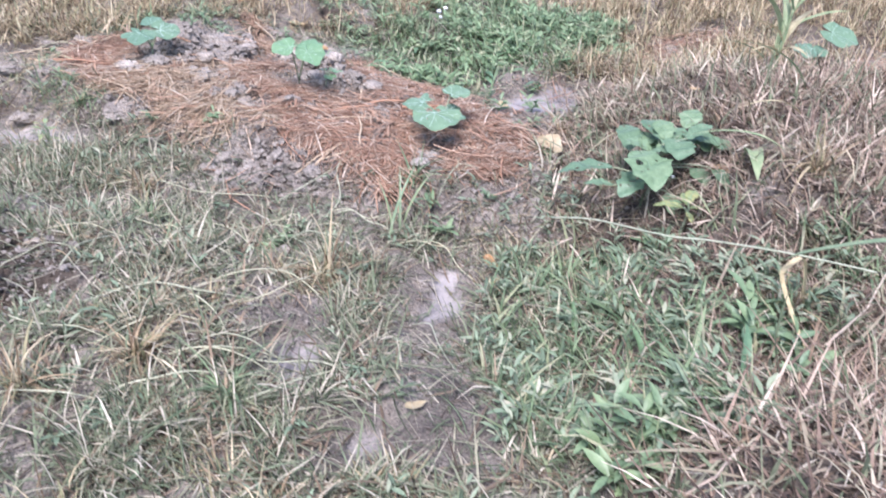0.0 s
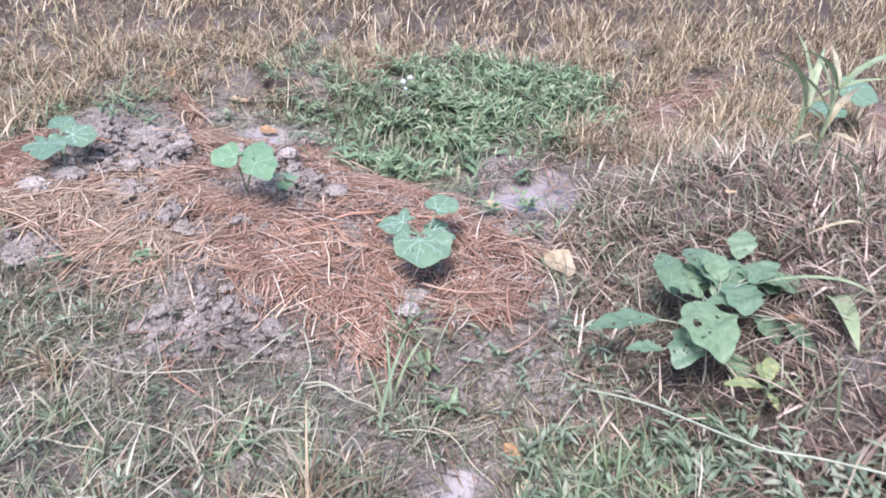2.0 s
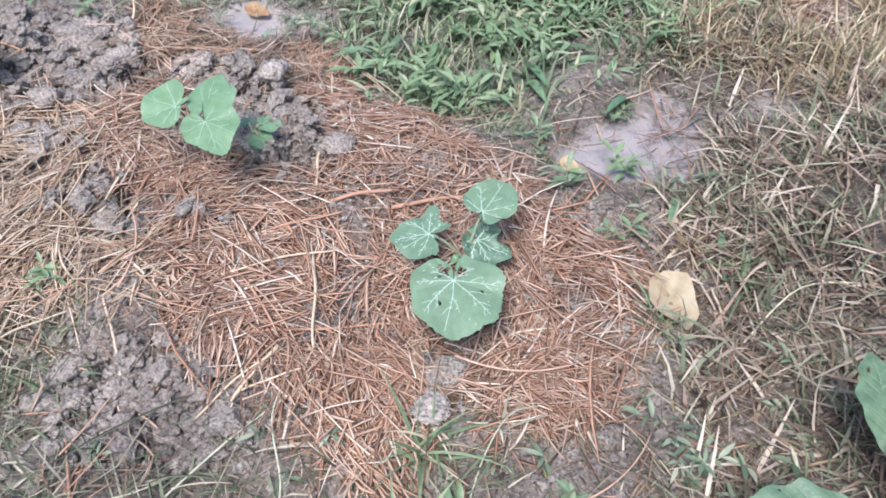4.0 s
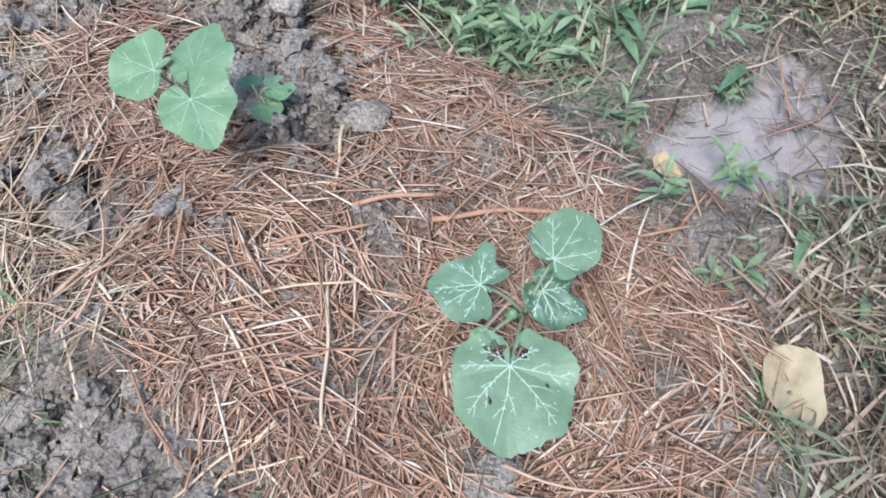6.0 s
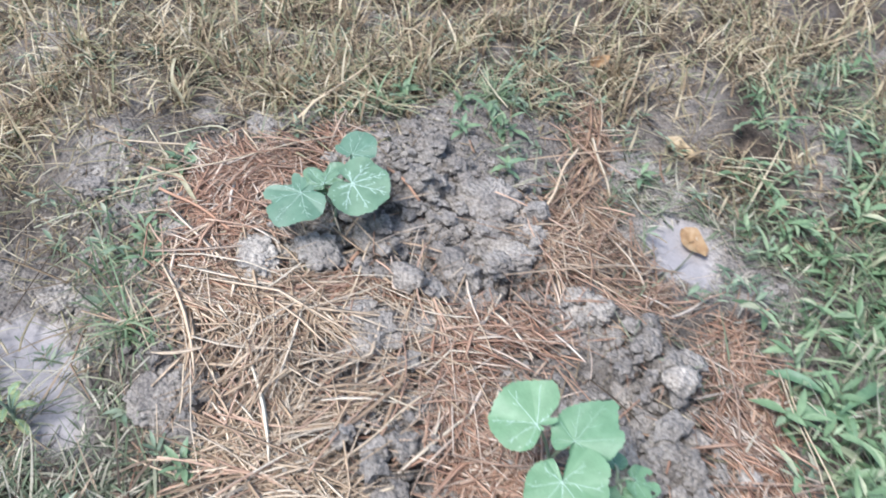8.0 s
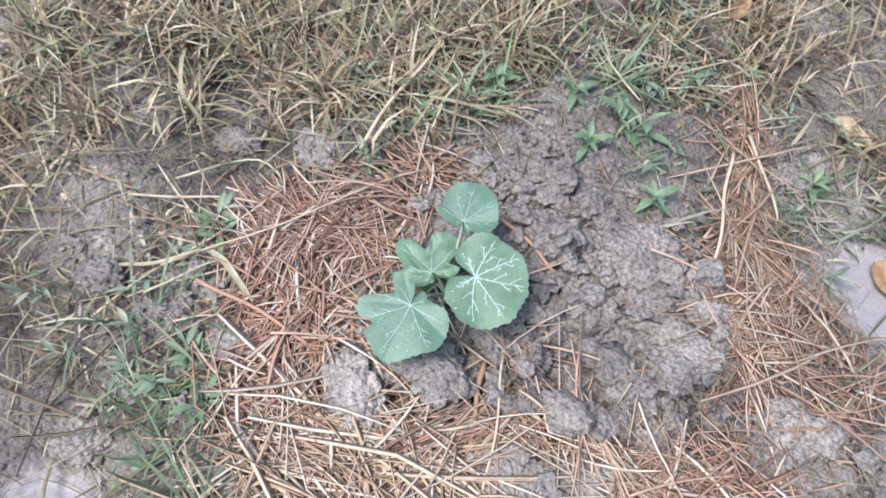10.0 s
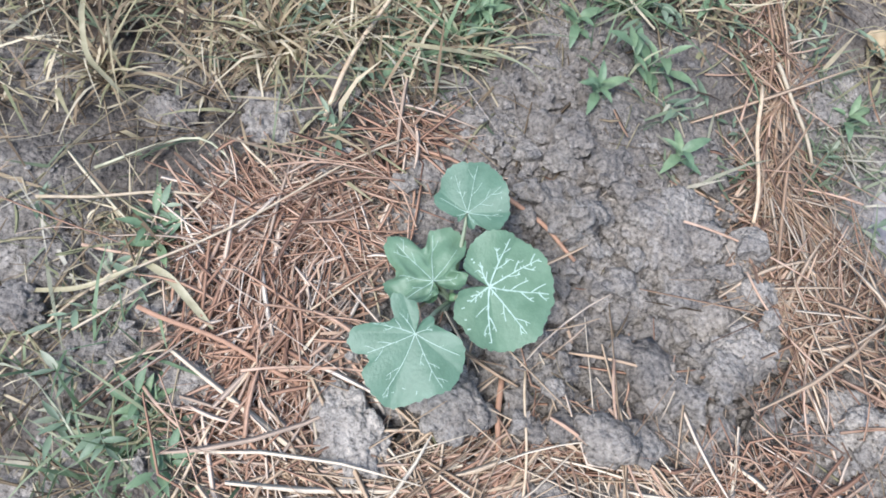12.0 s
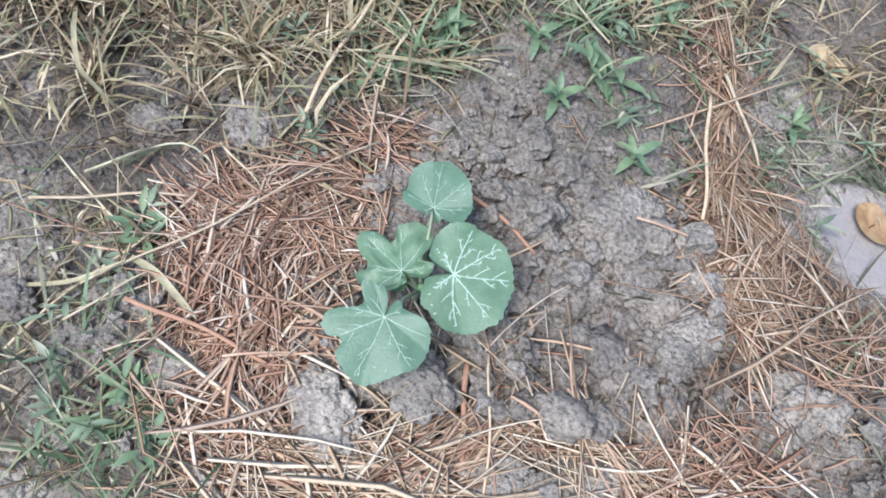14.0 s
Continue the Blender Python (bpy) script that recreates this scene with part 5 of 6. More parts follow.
rosette_leaves = [long_leaf(k) for k in range(4)]
lance_meshes = [lance_mesh(k) for k in range(4)]
shoot_meshes = [bm_mesh("stem", tube(arc((0, 0, 0), (0.02 + 0.008 * k, 0, 0.035 + 0.008 * k), 0.004, 5), 0.0014, 0.0009, 5), petiole_mat) for k in range(3)]
SEEDLINGS = [
    (-1.284, 3.442), (-1.341, 3.325), (-1.166, 3.515), (-1.085, 3.420), (-0.952, 3.395), (-1.051, 3.538), (-0.989, 3.682), (-1.377, 2.714), (-1.497, 2.951),
    (-0.707, 3.744), (-0.679, 2.489), (-0.877, 2.476), (-0.659, 2.486), (0.333, 2.800), (0.460, 3.047), (0.449, 2.654), (0.465, 2.854), (0.564, 2.722), (0.614, 2.548), (0.288, 2.970),
    (-0.945, 2.486), (-1.350, 2.738), (0.144, 2.081), (0.313, 2.107), (0.163, 1.990), (-0.299, 1.836), (-0.566, 1.738), (0.603, 0.986), (0.894, 1.150),
]
CLUMPS = [(0.536, 1.06), (0.625, 1.016), (0.655, 1.108), (0.93, 1.244), (0.88, 1.32), (0.718, 1.295), (0.554, 0.958), (-1.352, 2.757), (-1.296, 2.715), (-1.299, 3.476), (-1.359, 3.346), (-1.089, 3.447), (-0.941, 3.425), (-1.006, 3.711), (-0.897, 2.5), (-1.30, 3.48), (-1.17, 3.55), (-0.72, 3.70)]
SEEDLINGS = [p for p in SEEDLINGS if min(math.hypot(p[0] - q[0], p[1] - q[1]) for q in CLUMPS) > 0.05]
for k, (x, y) in enumerate(SEEDLINGS + CLUMPS):
    plant = thing("weed_seedling", (x, y, level(x, y) - 0.003), "small green weed with narrow pointed leaves", "weed", "small weeds")
    if k >= len(SEEDLINGS) and y > 3.3:
        for j in range(random.choice((6, 7, 9))):
            high = 0.012 + 0.004 * j
            part("leaf", rosette_leaves[j % 4], plant, m=pose(0, 0, high, 0, -12 - 5 * j + random.uniform(-8, 8), 137 * j + random.uniform(-20, 20)) @ Matrix.Diagonal((1 - 0.05 * j,) * 3 + (1,)))
        part("stem", shoot_meshes[0], plant)
        continue
    leafy = k >= len(SEEDLINGS)
    big = (random.uniform(1.2, 1.6) if y < 2 else random.uniform(0.9, 1.2) if y > 3.3 else random.uniform(0.7, 0.95)) if leafy else random.uniform(0.7, 1.2)
    for j in range(random.choice((2, 3)) + (2 if leafy and y < 2 else 0)):
        turn, v = random.uniform(0, 360), j % 3
        m = pose(0, 0, 0, 0, random.uniform(-25, 30), turn) @ Matrix.Diagonal((big, big, big, 1))
        part("stem", shoot_meshes[v], plant, m=m)
        for i in range(6):
            f = 0.3 + 0.14 * i
            at = Vector((f * (0.02 + 0.008 * v), 0, f * (0.035 + 0.008 * v)))
            part("leaf", lance_meshes[random.randrange(4)], plant, m=m @ Matrix.Translation(at) @ pose(0, 0, 0, 0, random.uniform(-15, 15), (i % 2 * 180 - 90 + random.uniform(-35, 35)) if i < 5 else 0))


# ---------------------------------------------------------------- straw mulch
def straws(x, y, length, radius, pile, order, stray=0.7):
    """Thin strands lying over one another, in loose bundles that follow the way the straw was strewn."""
    n = len(x)
    wisp = order + 3.8 * fbm(x * 3.1 + 31, y * 3.1, 2) + 2.6 * fbm(x * 19 + 5, y * 19, 2)
    hd = wisp + rng.normal(0, 1, n) * np.where(rng.random(n) < 0.62, 0.22, stray * 1.15)
    dx, dy = np.cos(hd) * length / 2, np.sin(hd) * length / 2
    lift = rng.uniform(0.0, 1, n) ** 1.4 * pile
    za, zb, zm = terrain(x - dx, y - dy), terrain(x + dx, y + dy), height(x, y)
    base = np.maximum((za + zb) / 2, zm - 0.004)
    tilt = rng.normal(0, 0.045, n) * length
    a = np.stack([x - dx, y - dy, base + (za - zb) / 2 + lift - tilt], 1)
    b = np.stack([x + dx, y + dy, base - (za - zb) / 2 + lift + tilt], 1)
    snapped = rng.random(n) < 0.22
    bow = rng.normal(0, 0.035, n) * length * np.where(snapped, 4, 1)
    sag = np.stack([-np.sin(hd) * bow, np.cos(hd) * bow, np.abs(rng.normal(0, 0.03, n)) * length], 1)
    return prisms(a, b, sag, radius, 4, snapped)


def joined(*sets):
    verts, faces, k = [], [], 0
    for v, f in sets:
        verts.append(v)
        faces.append(f + k)
        k += len(v)
    return np.concatenate(verts), np.concatenate(faces)


GAPS = [(-0.84, 2.9, 0.075), (-0.6, 2.65, 0.08), (-0.5, 2.67, 0.05), (-0.075, 2.54, 0.051), (-0.107, 2.479, 0.033), (0.316, 2.473, 0.053), (0.257, 2.72, 0.031), (0.094, 2.304, 0.045), (0.426, 2.428, 0.032), (-0.075, 2.6, 0.03), (-0.614, 2.587, 0.053), (-0.524, 2.47, 0.034), (-0.231, 2.742, 0.033), (0.36, 2.58, 0.026), (-0.789, 2.91, 0.063), (-0.674, 2.675, 0.063), (-0.772, 3.116, 0.046), (-0.456, 3.223, 0.07), (-1.089, 2.931, 0.045), (-1.049, 2.975, 0.036), (-1.154, 2.841, 0.047), (-1.467, 3.156, 0.031), (-1.242, 3.227, 0.024), (0.135, 2.846, 0.055), (-0.132, 2.413, 0.057), (0.303, 2.492, 0.042)]


def bed_straw(polys, box, thick, thin_share):
    def density(x, y):
        patch = 0.40 + 1.5 * fbm(x * 7 + 3, y * 7, 3)
        wx, wy = x + 0.04 * vnoise(x * 25, y * 25), y + 0.04 * vnoise(x * 25 + 9, y * 25)
        for gx_, gy_, gr in GAPS:
            patch = patch - 0.95 * smooth(gr * 1.3, gr * 0.6, np.hypot(wx - gx_, wy - gy_))
        return (soft_of(polys, x, y, 0.025) * np.clip(patch + 0.25, 0.06, 1) + thin_share).clip(0, 1)
    return scatter(box, thick, density)


def strand(n):
    return np.where(rng.random(n) < 0.15, rng.gamma(4, 0.035, n), rng.gamma(2.8, 0.026, n)).clip(0.015, 0.24)


def girth(n):
    return np.where(rng.random(n) < 0.27, rng.uniform(0.0015, 0.0041, n), rng.gamma(3.5, 0.00037, n)).clip(0.0006, 0.0042)


def straw_mesh(k):
    length = 0.07 + 0.016 * k
    bow = 0.03 * math.sin(k * 2.3) * length * 4
    pts = [((f - 0.5) * length, bow * (f - 0.5) ** 2 * 3, 0.004 * math.sin(3 * f + k)) for f in [i / 8 for i in range(9)]]
    bm = tube(pts, 0.0010 + 0.00010 * k, 0.0006 + 0.00006 * k, 5)
    for v in bm.verts:
        v.co.y *= 1.15
    return bm_mesh("straw", bm, straw_one)


straw_one = leaf_material("single_straw", (0.36, 0.22, 0.14), (0.50, 0.325, 0.215), (0.62, 0.46, 0.325), rough=0.75, thin=0.05, scale=30, spread=((0.6, 0.57, 0.55), (1.15, 1.2, 1.25)))
straw_meshes = [straw_mesh(k) for k in range(10)]


def mulch(polys, box, thick, share, long, girths, pile, order, material, label, singles, stray=0.95):
    x, y = bed_straw(polys, box, thick, share)
    n = len(x)
    cx, cy = float(np.mean(x)), float(np.mean(y))
    bed = thing("straw_mulch", (cx, cy, level(cx, cy)), label, "straw", "straw mulch")
    v, f = straws(x, y, strand(n) * long, girth(n) * girths, pile, order, stray)
    rest = part("straw_layer", mesh_of("straw_layer", v - np.array(bed.location), f, material), bed)
    tagged(rest, kind="stuff")
    # short pieces fill the bottom; their dark colour paints the gaps' shade
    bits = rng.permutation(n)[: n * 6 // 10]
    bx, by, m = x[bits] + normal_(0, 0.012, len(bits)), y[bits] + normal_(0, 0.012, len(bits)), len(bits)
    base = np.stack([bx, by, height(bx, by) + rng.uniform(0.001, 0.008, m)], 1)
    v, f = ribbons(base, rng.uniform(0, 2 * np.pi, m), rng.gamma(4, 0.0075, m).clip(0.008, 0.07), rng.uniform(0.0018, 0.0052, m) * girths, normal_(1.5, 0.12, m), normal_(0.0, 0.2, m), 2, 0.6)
    tagged(part("chaff", mesh_of("chaff", v - np.array(bed.location), f, straw_shaded), bed, "short broken straw pieces"), kind="stuff")
    hd = order + 3.8 * fbm(x * 3.1 + 31, y * 3.1, 2)
    for k in range(min(singles, n)):
        z = level(x[k], y[k]) + pile * random.uniform(0.5, 1.1)
        part("straw", straw_meshes[k % 10], bed, m=Matrix.Translation((x[k] - cx, y[k] - cy, z - bed.location.z)) @ Euler((0, random.gauss(0, 0.07), hd[k] + random.gauss(0, 0.6))).to_matrix().to_4x4())
    return bed


straw_mixed = blade_material("straw_mixed", [(0.0, (0.2, 0.125, 0.085)), (0.25, (0.40, 0.255, 0.16)), (0.55, (0.56, 0.39, 0.25)), (0.8, (0.65, 0.50, 0.34)), (1.0, (0.78, 0.66, 0.49))], 0.75, thin=0.1)
mulch([MULCH_MAIN], (-1.0, 2.05, 0.6, 3.2), 24000, 0.012, 1.0, 1.0, 0.022, 0.9, straw_orange, "orange-brown straw mulch spread round the squash plants", 260)
mulch([MULCH_RING, MULCH_REAR], (-0.9, 2.6, 0.2, 3.55), 18000, 0.004, 1.0, 1.0, 0.022, 1.9, straw_orange, "thin ring of orange-brown straw round bare clods", 90)
mulch([MULCH_TAN], (-1.3, 2.5, -0.55, 3.1), 11500, 0.01, 2.0, 1.2, 0.028, 0.55, straw_tan, "pale tan straw mulch between two squash plants", 80, 0.4)
mulch([MULCH_LEFT], (-1.05, 2.35, -0.35, 2.8), 12500, 0.01, 1.6, 1.05, 0.024, 0.3, straw_tan, "thin pale tan straw mulch along the furrow", 60, 0.7)
mulch([MULCH_SIDE, MULCH_EDGE], (-1.6, 2.6, -0.75, 3.4), 20000, 0.004, 1.0, 1.0, 0.024, 0.6, straw_orange, "orange-brown straw mulch heaped beside a squash plant", 90)
mulch([MULCH_STRIP], (-1.1, 3.0, -0.3, 3.9), 13500, 0.004, 1.5, 1.0, 0.024, 1.8, straw_mixed, "strip of orange-brown straw mulch along the clods", 70, 0.4)
mulch(STRAW_FAR, (0.8, 3.2, 3.0, 4.4), 5000, 0.0, 1.0, 1.4, 0.03, 1.2, straw_orange, "orange-brown straw mulch on a neighbouring bed", 0)

# ---------------------------------------------------------------- grasses
def straw_share(x, y):
    return soft_of(STRAW + STRAW_FAR, x, y, 0.03)


def bare_share(x, y):
    return np.maximum.reduce([soft_of(CLODS, x, y), soft_of(WET, x, y), 0.88 * soft_of(MUD, x, y), 0.88 * soft_of(BARE[:2] + BARE[5:6], x, y), 0.82 * soft_of(BARE[2:4], x, y), 0.55 * soft_of(BARE[4:5] + BARE[6:], x, y)])


def on_bed(x, y):
    s, d = along_bed(x, y)
    return smooth(0.5, 0.34, np.abs(d)) * smooth(-0.62, -0.4, s) * smooth(1.75, 1.5, s)


def tufty(x, y, scale=9):
    return np.clip(0.45 + 2.5 * fbm(x * scale, y * scale, 3), 0.10, 1)


def grass(name, x, y, length, width, lean, curl, material, label, segs=3, sink=0.005):
    n = len(x)
    base = np.stack([x, y, height(x, y) - sink], 1)
    v, f = ribbons(base, rng.uniform(0, 2 * np.pi, n), length(n), width(n), lean(n), curl(n), segs)
    return stuff(name, v, f, material, label, "grass")


def far_dry(x, y):
    s, d = along_bed(x, y)
    edge = smooth(1.8, 2.05, s) * smooth(-1.1, -0.7, d) + smooth(0.5, 0.75, d) * smooth(1.3, 1.6, s) + smooth(0.85, 1.1, d) * smooth(1.5, 1.2, s) + smooth(1.5, 1.75, s) * smooth(-0.3, -0.1, d)
    return np.clip(edge, 0, 1) * (1 - inside(WEEDY, x, y)) * (1 - 0.8 * soft_of(GREEN[:1], x, y, 0.05)) * (1 - straw_share(x, y)) * (1 - 0.85 * bare_share(x, y)) * tufty(x, y)


def right_dry(x, y):
    a = smooth(0.42, 0.7, x) * smooth(3.6, 3.2, y)
    return a * (1 - 0.8 * soft_of([WEED_SHADE], x, y)) * (1 - 0.55 * any_of(LUSH, x, y)) * (1 - bare_share(x, y)) * (1 - straw_share(x, y)) * (0.35 + 0.65 * tufty(x, y))


def front_grey(x, y):
    s, d = along_bed(x, y)
    return smooth(0.3, 0.5, -d) * smooth(0.75, 0.45, x) * (1 - bare_share(x, y)) * tufty(x, y, 11) * (1 - straw_share(x, y))


normal = rng.normal


def upright(n):
    return np.abs(normal(0.8, 0.5, n))


def lying(n):
    return normal(1.25, 0.3, n).clip(0.3, 1.6)


def size(mean, low, high):
    return lambda n: rng.gamma(5, mean / 5, n).clip(low, high)


def wide(low, high):
    return lambda n: rng.uniform(low, high, n)


def bend(mean, spread):
    return lambda n: normal(mean, spread, n)


for box, share, thick, label in [((-1.7, 0.7, 0.75, 2.5), front_grey, 6500, "brown dead thatch under thin grass"), ((0.4, 0.7, 2.2, 3.4), right_dry, 7000, "brown dead thatch on the bank"), ((-2.6, 2.5, 1.0, 4.2), far_dry, 6000, "brown dead thatch under dry grass")]:
    x, y = scatter(box, thick, share)
    grass("thatch", x, y, size(0.06, 0.02, 0.14), wide(0.0025, 0.007), lying, bend(0.15, 0.4), thatch, label, 2, 0.0)
x, y = scatter((-3.3, 2.4, 1.6, 4.6), 6500, far_dry)
grass("dry_grass", x, y, size(0.075, 0.03, 0.16), wide(0.003, 0.0085), upright, bend(1.3, 0.9), dry_grass, "dense dry straw-coloured grass beyond the bed")
x, y = scatter((-3.6, 2.3, 2.0, 4.6), 3600, far_dry)
grass("dry_grass", x, y, size(0.10, 0.04, 0.2), wide(0.0025, 0.006), lying, bend(0.2, 0.5), dry_grass, "fallen dry grass stems in the standing grass", sink=-0.02)
x, y = scatter((-3.6, 2.3, 2.0, 4.6), 1800, lambda x, y: far_dry(x, y) * tufty(x, y, 5))
grass("thin_grass", x, y, size(0.08, 0.03, 0.2), wide(0.003, 0.008), upright, bend(0.7, 0.7), grey_grass, "green blades in the dry grass")
x, y = scatter((-5, 4.6, 5, 8.5), 2000, lambda x, y: 0.9 * tufty(x, y))
grass("dry_grass", x, y, size(0.11, 0.03, 0.22), wide(0.005, 0.011), upright, bend(0.7, 0.5), dry_grass, "dry grass far across the field", 2)
x, y = scatter((0.85, 3.0, 4.0, 5.2), 5500, lambda x, y: (1 - straw_share(x, y)) * tufty(x, y) * (1 - inside(WEEDY, x, y)))
grass("dry_grass", x, y, size(0.09, 0.03, 0.2), wide(0.003, 0.007), upright, bend(0.7, 0.5), dry_grass, "dry grass round the neighbouring bed")
x, y = scatter((0.4, 0.7, 2.6, 3.6), 8000, right_dry)
grass("dry_grass", x, y, size(0.09, 0.03, 0.18), wide(0.003, 0.0085), lying, bend(0.3, 0.5), bank_grass, "trampled dry grass on the low bank")
x, y = scatter((0.4, 0.7, 2.6, 3.6), 3000, right_dry)
grass("thin_grass", x, y, size(0.08, 0.03, 0.18), wide(0.003, 0.0085), upright, bend(1.3, 0.8), grey_grass, "green blades on the low bank")
x, y = scatter((-1.7, 0.7, 0.75, 2.5), 11000, front_grey)
grass("thin_grass", x, y, size(0.075, 0.025, 0.17), wide(0.002, 0.0058), lying, bend(0.3, 0.7), grey_grass, "thin grey-green grass lying on clay", sink=0.0)
x, y = scatter((-1.7, 0.7, 0.75, 2.5), 6000, front_grey)
grass("thin_grass", x, y, size(0.07, 0.03, 0.15), wide(0.002, 0.0065), upright, bend(1.6, 0.9), grey_grass, "thin grey-green grass standing on clay")
x, y = scatter((-2.4, 2.1, 1.0, 3.8), 8000, lambda x, y: (0.25 + 0.75 * smooth(-1.75, -1.35, x)) * (1 - on_bed(x, y)) * (1 - 0.85 * straw_share(x, y)) * (1 - bare_share(x, y)) * tufty(x, y, 7) * (1 - inside(WEEDY, x, y)))
grass("thin_grass", x, y, size(0.06, 0.02, 0.15), wide(0.002, 0.006), lying, bend(0.3, 0.7), grey_grass, "short thin grass in the furrows", sink=0.0)
def between(x, y):
    """The strip between the bed and the trodden ground before it."""
    d = along_bed(x, y)[1]
    return smooth(0.07, 0.17, -d) * smooth(0.62, 0.45, -d) * (1 - straw_share(x, y)) * tufty(x, y, 12) * (1 - 0.5 * bare_share(x, y))


x, y = scatter((-0.7, 1.7, 0.9, 2.6), 6000, between)
grass("thatch", x, y, size(0.05, 0.015, 0.12), wide(0.0015, 0.005), lying, bend(0.15, 0.4), thatch, "dead brown litter before the bed", 2, 0.0)
x, y = scatter((-0.7, 1.7, 0.9, 2.6), 4200, between)
grass("thin_grass", x, y, size(0.06, 0.02, 0.13), wide(0.0018, 0.005), lying, bend(0.5, 0.8), grey_grass, "thin pale grass before the bed", sink=0.0)
x, y = scatter((0.2, 0.7, 1.3, 2.1), 9000, lambda x, y: any_of(LUSH, x, y) * tufty(x, y, 8))
grass("green_grass", x, y, size(0.085, 0.04, 0.16), wide(0.004, 0.0105), upright, bend(0.9, 0.5), lush_grass, "lush green grass at the foot of the bank")
x, y = scatter((-0.35, 2.95, 1.1, 4.5), 5200, lambda x, y: soft_of([WEEDY], x, y, 0.04) * tufty(x, y, 8))
grass("green_grass", x, y, size(0.085, 0.03, 0.16), wide(0.004, 0.010), upright, bend(0.8, 0.5), lush_grass, "green grass among creeping weeds")
x, y = scatter((-1.7, 2.3, 0.0, 4.7), 5200, lambda x, y: (1 - 0.85 * bare_share(x, y)) * (1 - 0.6 * soft_of(GREEN[2:], x, y)) * soft_of(GREEN, x, y, 0.06) * tufty(x, y, 8) * (1 - 0.8 * straw_share(x, y)))
grass("green_grass", x, y, size(0.075, 0.03, 0.15), wide(0.002, 0.006), upright, bend(0.9, 0.5), lush_grass, "green grass along the furrows")


def tussocks(box, per_m2, density, blades, tall, spread, material, label):
    """Clumps whose blades spring from one root and bend outwards."""
    cx, cy = scatter(box, per_m2, density)
    big = rng.uniform(0.5, 1.35, len(cx))
    x = np.repeat(cx, blades) + normal(0, 1, len(cx) * blades) * np.repeat(big, blades) * spread
    y = np.repeat(cy, blades) + normal(0, 1, len(cx) * blades) * np.repeat(big, blades) * spread
    n = len(x)
    heading = np.arctan2(y - np.repeat(cy, blades), x - np.repeat(cx, blades)) + normal(0, 0.7, n)
    length = rng.gamma(5, tall / 5, n).clip(0.02, 0.2) * np.repeat(big, blades)
    base = np.stack([x, y, height(x, y) - 0.004], 1)
    v, f = ribbons(base, heading, length, rng.uniform(0.0015, 0.0044, n), np.abs(normal(0.75, 0.4, n)), normal(1.7, 0.9, n), 4)
    return stuff("grass_clumps", v, f, material, label, "grass")


tussocks((-1.6, 0.75, 0.5, 2.3), 95, lambda x, y: front_grey(x, y) * (1 - bare_share(x, y)), 70, 0.06, 0.024, grey_grass, "grey-green clumps of grass on the trodden clay")
tussocks((-1.6, 0.75, 0.5, 2.3), 40, lambda x, y: front_grey(x, y) * (1 - bare_share(x, y)), 60, 0.06, 0.022, dry_grass, "yellowed clumps of grass on the trodden clay")
tussocks((0.3, 0.8, 1.7, 2.6), 50, lambda x, y: right_dry(x, y), 60, 0.09, 0.024, bank_grass, "clumps of dead grass on the bank")
tussocks((-2.4, 2.6, -1.45, 3.1), 70, lambda x, y: 0.8 * (1 - bare_share(x, y)), 45, 0.06, 0.02, dry_grass, "yellowed clumps of grass beside the muddy furrow")
tussocks((-2.6, 2.6, 0.9, 4.5), 60, far_dry, 60, 0.085, 0.022, dry_grass, "clumps of straw-coloured grass beyond the bed")


def outer(x, y):
    inner = smooth(0.75, 0.35, np.hypot(np.maximum(np.abs(x - 0.1) - 1.7, 0), np.maximum(np.abs(y - 2.9) - 1.8, 0)))
    return (1 - inner) * (1 - soft_of(MUD[6:7], x, y)) * smooth(8.5, 5.0, np.hypot(x, y - 2)) * tufty(x, y, 4)


x, y = scatter((-7, -5, 7, 4.6), 520, outer)
grass("dry_grass", x, y, size(0.11, 0.03, 0.22), wide(0.008, 0.018), upright, bend(1.0, 0.6), dry_grass, "dry grass over the rest of the plot", 2)
x, y = scatter((-7, -5, 7, 4.6), 320, outer)
grass("thin_grass", x, y, size(0.09, 0.03, 0.2), wide(0.008, 0.016), lying, bend(0.6, 0.6), grey_grass, "thin green grass over the rest of the plot", 2)


def creeping(box, per_m2, density, stem, per, size, label, rise=0.8, material=weed_leaf):
    x, y = scatter(box, per_m2, density)
    lv, lf, sv, sf = sprigs(x, y, stem, per, size, rise)
    stuff("creeping_weed", *joined((lv, lf), (sv, sf)), material, label, "weed")


x, y = scatter((-0.35, 2.95, 1.1, 4.5), 1900, lambda x, y: soft_of([WEEDY], x, y, 0.08) * tufty(x, y, 5))
grass("weed_patch_grass", x, y, size(0.10, 0.05, 0.17), wide(0.003, 0.007), upright, bend(1.0, 0.8), grey_grass, "fine grey-green grass blades among the weed patch")
creeping((-0.35, 2.95, 1.1, 4.5), 880, lambda x, y: soft_of([WEEDY], x, y, 0.09) * tufty(x, y, 6), 0.08, 7, 0.050, "lush patch of creeping green weeds with pointed leaves", material=patch_leaf)
creeping((0.25, 0.8, 1.25, 2.1), 1300, lambda x, y: any_of(LUSH, x, y) * tufty(x, y, 7), 0.07, 6, 0.036, "green creeping weeds in the grass")
creeping((-2.4, 2.1, 0.7, 3.9), 130, lambda x, y: smooth(-1.9, -1.3, x) * (1 - on_bed(x, y)) * (1 - straw_share(x, y)) * (1 - 0.7 * bare_share(x, y)) * (1 - inside(WEEDY, x, y)), 0.05, 5, 0.028, "scattered small green weeds in the furrows", 1.0)
